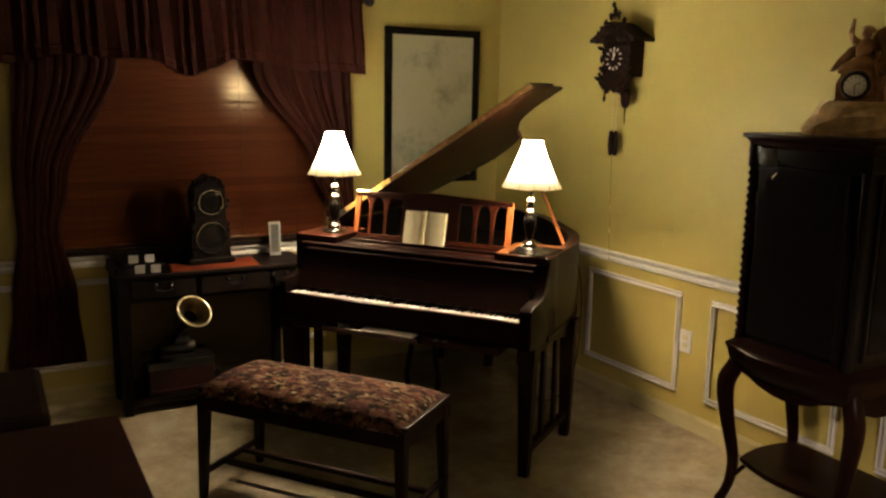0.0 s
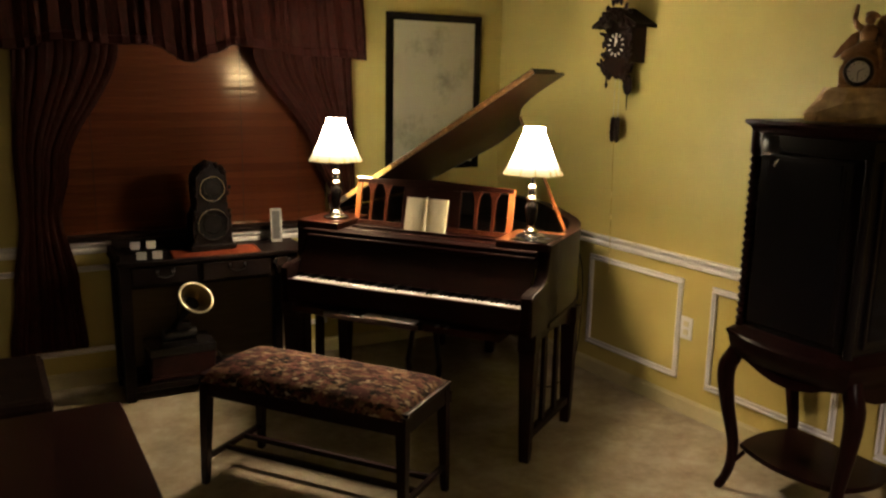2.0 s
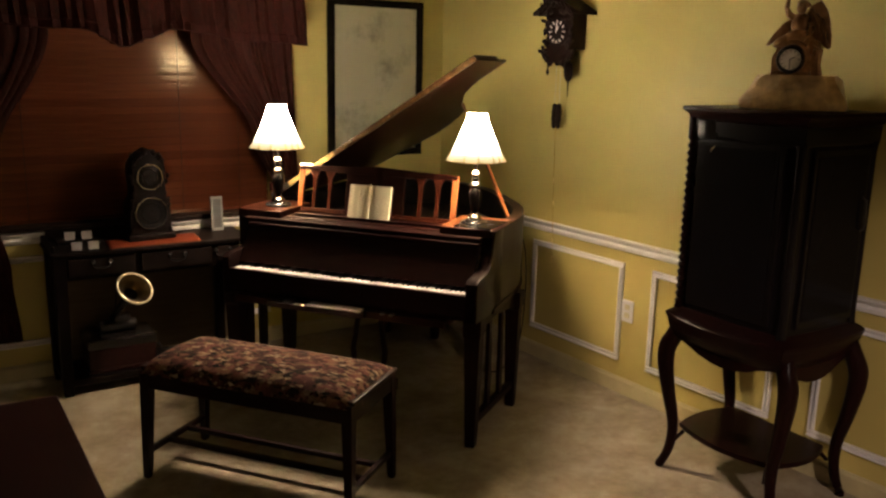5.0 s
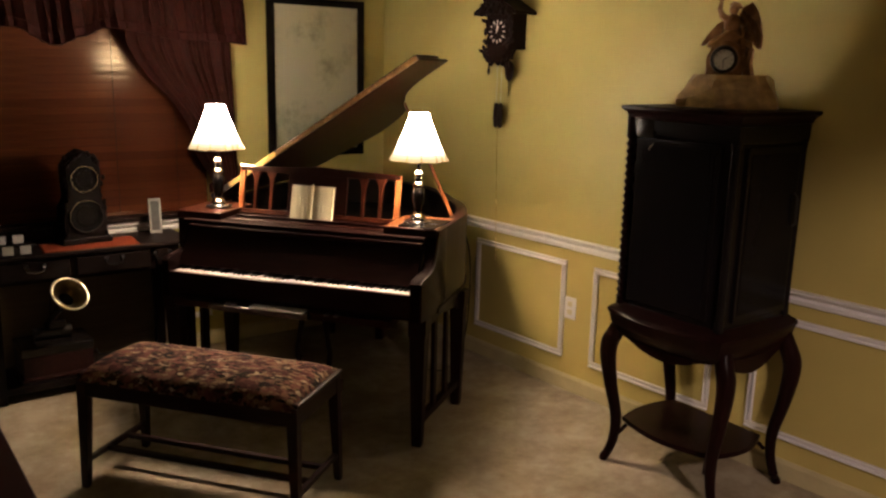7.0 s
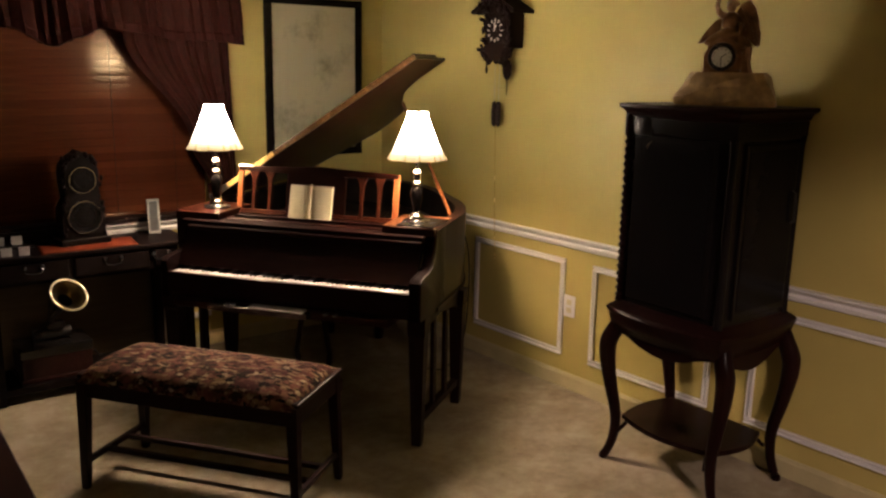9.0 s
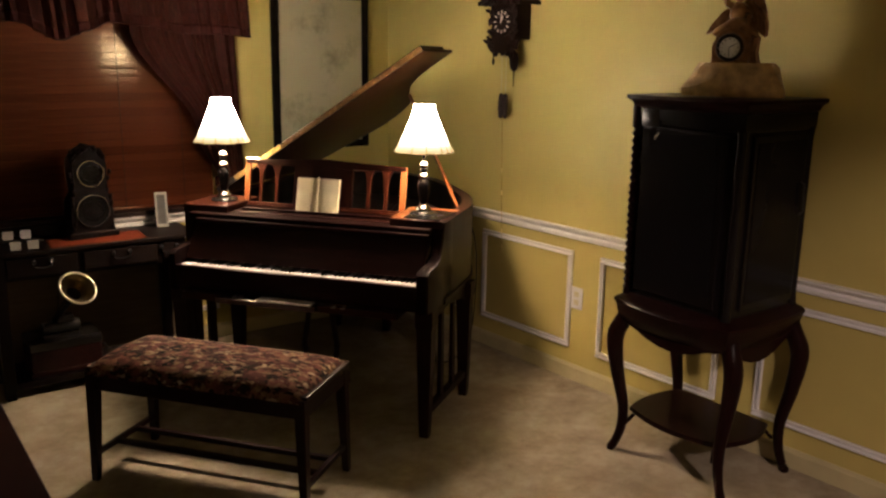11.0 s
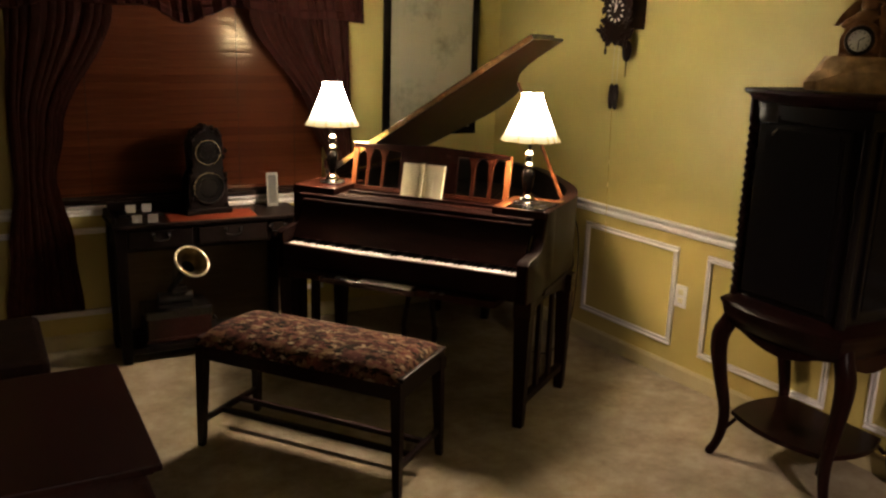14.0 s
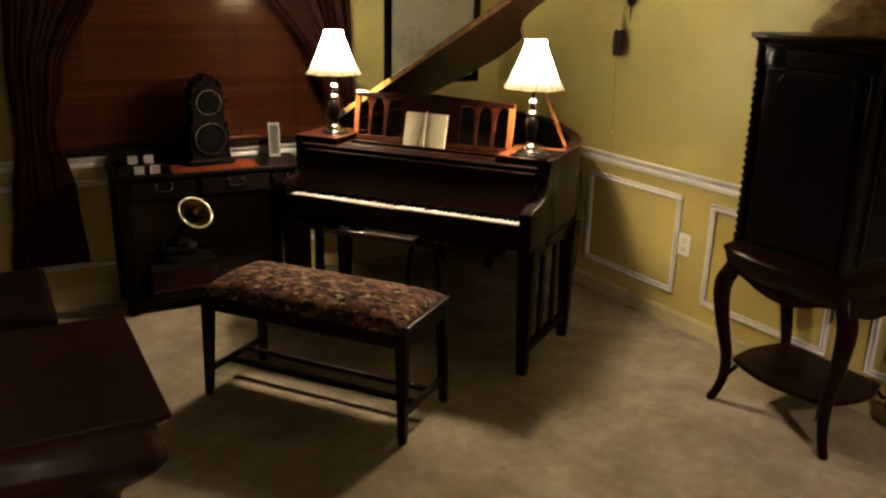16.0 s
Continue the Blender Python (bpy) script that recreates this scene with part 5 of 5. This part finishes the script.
part("side_glass", box(B(), CX0 + 0.07, CX1 - 0.07, CY0 - 0.0215, CY0 - 0.0175, ZB + 0.06, ZT - 0.125), M_CABGLASS, side)
part("side_handle", tube(B(), [(3.035, CY0 - 0.020, 1.25), (3.035, CY0 - 0.036, 1.24), (3.042, CY0 - 0.036, 1.13), (3.042, CY0 - 0.020, 1.12)], 0.005, 8), M_IRON, side, "dull steel pull")
# shaped aprons
ap = [(0.0, 0.0), (0.0, -0.030), (0.10, -0.036), (0.24, -0.072), (0.38, -0.09), (0.50, -0.094), (0.62, -0.09), (0.76, -0.072), (0.90, -0.036), (1.0, -0.030), (1.0, 0.0)]
part("apron", prism(B(), [(CY0 + 0.02 + a * (CY1 - CY0 - 0.04), ZB - 0.11 + b * 0.86) for a, b in ap], "x", CX0 - 0.012, CX0 + 0.010, 0.003), M_CAB, cab)
part("apron", prism(B(), [(CX0 + 0.02 + a * (CX1 - CX0 - 0.04), ZB - 0.11 + b) for a, b in ap], "y", CY0 - 0.012, CY0 + 0.010, 0.003), M_CAB, cab)
# cabriole legs: foot point, way of the knee and how far the knee swings sideways and outwards
for x, y, sx, sy, kx, ky in ((CX0 + 0.014, CY1 + 0.016, -1, 1, 0.5, 1.15), (CX0 + 0.026, CY0 - 0.014, -1, -1, 0.15, 0.8), (CX1 - 0.004, CY0 - 0.022, 1, -1, 0.45, 1.0), (CX1 - 0.02, CY1 + 0.035, 1, 1, 0.2, 1.0)):
    path = [(x - sx * 0.012, y - sy * 0.012, 0.665), (x + sx * 0.002, y + sy * 0.002, 0.61), (x + sx * 0.024 * kx, y + sy * 0.024 * ky, 0.55), (x + sx * 0.026 * kx, y + sy * 0.026 * ky, 0.48), (x + sx * 0.010 * kx, y + sy * 0.010 * ky, 0.36),
            (x - sx * 0.016 * kx, y - sy * 0.016 * ky, 0.22), (x - sx * 0.014 * kx, y - sy * 0.014 * ky, 0.12), (x + sx * 0.002 * kx, y + sy * 0.002 * ky, 0.05), (x + sx * 0.016 * kx, y + sy * 0.016 * ky, 0.016), (x + sx * 0.020 * kx, y + sy * 0.020 * ky, 0.0)]
    path = [tuple(p) for p in curve_pts(path, 3)]
    rad = [0.030, 0.036, 0.038, 0.035, 0.029, 0.024, 0.021, 0.019, 0.020, 0.017]
    rr = []
    for i in range(len(path)):
        f = i / 3
        a = min(int(f), len(rad) - 2)
        rr.append(rad[a] + (rad[a + 1] - rad[a]) * (f - a))
    part("cabriole_leg", tube(B(), path, rr, 14), M_CAB, cab, smooth=True)
sx0, sx1, sy0, sy1 = CX0 + 0.07, CX1 - 0.03, CY0 + 0.035, CY1 - 0.0
plan = []
for (a, b), (c, d), o in (((sx0, sy1), (sx0, sy0), (-0.05, 0)), ((sx0, sy0), (sx1, sy0), (0, -0.045)), ((sx1, sy0), (sx1, sy1), (0.0, 0)), ((sx1, sy1), (sx0, sy1), (0, 0.03))):
    for i in range(8):
        k = i / 8
        w = math.sin(math.pi * k)
        plan.append((a + (c - a) * k + o[0] * w, b + (d - b) * k + o[1] * w))
part("lower_shelf", prism(B(), plan, "z", 0.180, 0.202, 0.005), M_CAB, cab, smooth=True)
for x, y, sx, sy in ((CX0, CY1, -1, 1), (CX0, CY0, -1, -1), (CX1, CY0, 1, -1)):
    part("shelf_bracket", tube(B(), [(x - sx * 0.02, y - sy * 0.02, 0.14), (x - sx * 0.055, y - sy * 0.04, 0.182)], 0.009, 8), M_CAB, cab)

# ---- mantel clock with a plain winged figure ----
mc = thing("mantel_clock", pose(2.895, 1.995, ZT + 0.0325, 0, 0, -66), "gilt mantel clock with a winged figure on stone base", "clock")
plan = [(-0.19, -0.05), (-0.15, -0.075), (-0.06, -0.085), (0.07, -0.085), (0.13, -0.07), (0.185, -0.03), (0.185, 0.05), (0.10, 0.075), (-0.12, 0.075), (-0.19, 0.04)]
bm = B()
rings = []
for z, k in ((0.0, 1.0), (0.03, 0.985), (0.075, 0.90), (0.112, 0.78), (0.128, 0.70)):
    rings.append([bm.verts.new((a * (k + (0.05 * math.sin(2.4 * i + 55 * z) if z else 0.0)) + 0.012 * (1 - k), b * (0.5 + 0.5 * k) * (1.0 + (0.10 * math.sin(1.9 * i + 40 * z) if z else 0.0)), z + 0.006 * math.sin(2.1 * i) * (1 if 0.0 < z < 0.12 else 0))) for i, (a, b) in enumerate(plan)])
for lo_r, hi_r in zip(rings, rings[1:]):
    for i in range(len(plan)):
        j = (i + 1) % len(plan)
        bm.faces.new((lo_r[i], lo_r[j], hi_r[j], hi_r[i]))
bm.faces.new(rings[0])
bm.faces.new(rings[-1])
part("stone_base", bm, M_ONYX, mc, "mottled tan stone base with cut facets")
rnd = random.Random(5)
dm = Matrix.Translation((-0.02, -0.005, 0.185)) @ pose(0, 0, 0, 90, 0, 0)
drum = part("drum", lathe(B(), [(0.0, -0.06), (0.056, -0.06), (0.061, -0.045), (0.058, 0.03), (0.050, 0.052), (0.0, 0.052)], 28, dm), M_OLDGOLD, mc, smooth=True)
part("clock_case", prism(B(), [(-0.092, 0.0), (0.052, 0.0)] + [(-0.02 + (0.066 + 0.006 * math.sin(9 * a)) * math.cos(a), 0.062 + 0.070 * math.sin(a)) for a in [math.pi * k / 16 for k in range(17)]], "y", -0.040, 0.045, 0.005, Matrix.Translation((0, 0, 0.126))), M_OLDGOLD, mc, smooth=True)
part("drum_foot", box(B(), -0.09, 0.05, -0.05, 0.05, 0.120, 0.140, 0.006), M_OLDGOLD, mc)
part("dial", lathe(B(), [(0.0, 0.053), (0.038, 0.053), (0.038, 0.055), (0.026, 0.058), (0.012, 0.0595), (0.0, 0.060)], 28, dm), M_DIAL, drum, "round white domed dial", smooth=True)
part("dial_rim", lathe(B(), [(0.0375, 0.052), (0.040, 0.061), (0.048, 0.058), (0.052, 0.050)], 28, dm, 0.0001, 1), M_IRON, drum, smooth=True)
for i in range(12):
    a = math.radians(30 * i)
    part("marker", box(B(), -0.0009, 0.0009, -0.0006, 0.0006, -0.004, 0.004, 0.0, Matrix.Translation((-0.02 + 0.031 * math.sin(a), -0.0625, 0.185 + 0.031 * math.cos(a))) @ pose(0, 0, 0, 0, math.degrees(a), 0)), M_EBONY, drum)
for ang, ln in ((60, 0.022), (178, 0.032)):
    part("clock_hand", box(B(), -0.0014, 0.0014, -0.0006, 0.0006, 0.0, ln, 0.0, Matrix.Translation((-0.02, -0.0665, 0.185)) @ pose(0, 0, 0, 0, ang, 0)), M_EBONY, drum)
bm = B()
# plain winged figure seated over the drum


def lump(x, y, z, a, b, c, tilt=0.0):
    bmesh.ops.create_icosphere(bm, subdivisions=2, radius=1.0, matrix=Matrix.Translation((x, y, z)) @ pose(0, 0, 0, 0, tilt, 0) @ Matrix.Diagonal((a, b, c, 1)))


lump(0.008, -0.008, 0.375, 0.019, 0.021, 0.024)
lump(0.014, 0.0, 0.388, 0.026, 0.022, 0.014, 12)
lump(0.008, 0.0, 0.318, 0.034, 0.026, 0.042, 8)
lump(0.0, -0.01, 0.268, 0.052, 0.034, 0.030, -14)
lump(-0.045, -0.02, 0.252, 0.040, 0.022, 0.020, -30)
tube(bm, [(-0.012, 0.0, 0.337), (-0.034, -0.008, 0.350), (-0.044, -0.012, 0.375), (-0.038, -0.012, 0.425)], [0.014, 0.013, 0.010, 0.007], 8)
tube(bm, [(0.028, 0.0, 0.337), (0.052, -0.012, 0.305), (0.045, -0.022, 0.272), (0.02, -0.03, 0.262)], [0.014, 0.013, 0.011, 0.008], 8)
for k in range(5):
    x = 0.046 + 0.011 * k + 0.004 * math.sin(3.1 * k)
    tube(bm, [(x - 0.012, -0.012 - 0.006 * (k % 2), 0.27 - 0.006 * k), (x, -0.022 - 0.006 * (k % 2), 0.22), (x - 0.004, -0.02, 0.17), (x + 0.004, -0.016, 0.126)], [0.013, 0.013, 0.011, 0.014], 8)
prism(bm, [(0.020, 0.345), (0.040, 0.385), (0.070, 0.402), (0.094, 0.372), (0.112, 0.320), (0.118, 0.275), (0.111, 0.225), (0.098, 0.232), (0.085, 0.250), (0.060, 0.262), (0.03, 0.290)], "y", 0.008, 0.024)
for k in range(4):
    x = 0.052 + 0.016 * k
    tube(bm, [(x - 0.01, 0.004, 0.365 - 0.012 * k), (x + 0.012, 0.002, 0.325 - 0.016 * k), (x + 0.018, 0.004, 0.285 - 0.018 * k)], [0.006, 0.008, 0.004], 6)
prism(bm, [(-0.022, 0.340), (-0.052, 0.322), (-0.082, 0.285), (-0.112, 0.238), (-0.098, 0.240), (-0.070, 0.258), (-0.03, 0.29)], "y", 0.008, 0.022)
bmesh.ops.translate(bm, vec=(-0.016, 0, 0), verts=bm.verts)
for v in bm.verts:
    v.co += Vector((noise.noise(v.co * 55), noise.noise(v.co * 55 + Vector((7, 0, 0))), noise.noise(v.co * 55 + Vector((0, 9, 0))))) * 0.005
part("winged_figure", bm, M_OLDGOLD, mc, "plain gilt winged figure", smooth=True)

# ---- dark low chest and settee nearest the camera ----
low = thing("low_chest", Matrix(), "dark red-brown low chest with swelling curved sides", "chest")
LX0, LX1, LY0, LY1 = -0.62, 0.400, 2.371, 3.262
part("top", box(B(), LX0, LX1, LY0, LY1, 0.425, 0.45, 0.006), M_REDWOOD, low)
part("top_moulding", box(B(), LX0 + 0.022, LX1 - 0.022, LY0 + 0.022, LY1 - 0.022, 0.408, 0.4248, 0.005), M_REDWOOD, low)
bm = B()
rings = []
for z, g in ((0.408, 0.046), (0.385, 0.044), (0.355, 0.034), (0.32, 0.020), (0.29, 0.011), (0.265, 0.010), (0.24, 0.024), (0.21, 0.054), (0.175, 0.092), (0.139, 0.125), (0.10, 0.146), (0.07, 0.152)):
    rings.append([bm.verts.new(q + (z,)) for q in ((LX0 + g, LY0 + g + 0.04), (LX0 + g + 0.04, LY0 + g), (LX1 - g - 0.04, LY0 + g), (LX1 - g, LY0 + g + 0.04), (LX1 - g, LY1 - g - 0.04), (LX1 - g - 0.04, LY1 - g), (LX0 + g + 0.04, LY1 - g), (LX0 + g, LY1 - g - 0.04))])
for hi_r, lo_r in zip(rings, rings[1:]):
    for i in range(8):
        j = (i + 1) % 8
        bm.faces.new((hi_r[i], hi_r[j], lo_r[j], lo_r[i]))
bm.faces.new(rings[0])
bm.faces.new(rings[-1])
part("body", bm, M_REDWOOD, low, "swelling body that narrows towards the floor", smooth=True)
for x, y in ((LX1 - 0.20, LY0 + 0.20), (LX1 - 0.20, LY1 - 0.20), (LX0 + 0.20, LY0 + 0.20), (LX0 + 0.20, LY1 - 0.20)):
    part("foot", lathe(B(), [(0.028, 0.0), (0.036, 0.012), (0.036, 0.04), (0.026, 0.071)], 20, Matrix.Translation((x, y, 0))), M_REDWOOD, low, smooth=True)
sofa = thing("settee", Matrix(), "dark upholstered settee beside the low chest", "sofa")
part("seat", box(B(), -1.1, 0.175, 3.32, 3.96, 0.16, 0.40, 0.03), M_SOFA, sofa)
for x0, x1 in ((-1.09, -0.46), (-0.45, 0.170)):
    part("cushion", box(B(), x0, x1, 3.31, 3.94, 0.40, 0.475, 0.03), M_SOFA, sofa)
for x, y in ((-1.04, 3.38), (0.12, 3.38), (-1.04, 3.9), (0.12, 3.9)):
    part("foot", tube(B(), [(x, y, 0.0), (x, y, 0.17)], [0.02, 0.03], 10), M_REDWOOD, sofa)

# power cord behind the piano
cord = thing("power_cord", Matrix(), "thin dark cord hanging behind the piano", "cord")
part("wire", tube(B(), [tuple(p) for p in curve_pts([(2.61, 3.33, 0.96), (2.66, 3.35, 0.88), (2.70, 3.34, 0.72), (2.72, 3.36, 0.45), (2.73, 3.42, 0.20), (2.70, 3.55, 0.02), (2.62, 3.75, 0.006)], 6)], 0.004, 6), M_EBONY, cord)
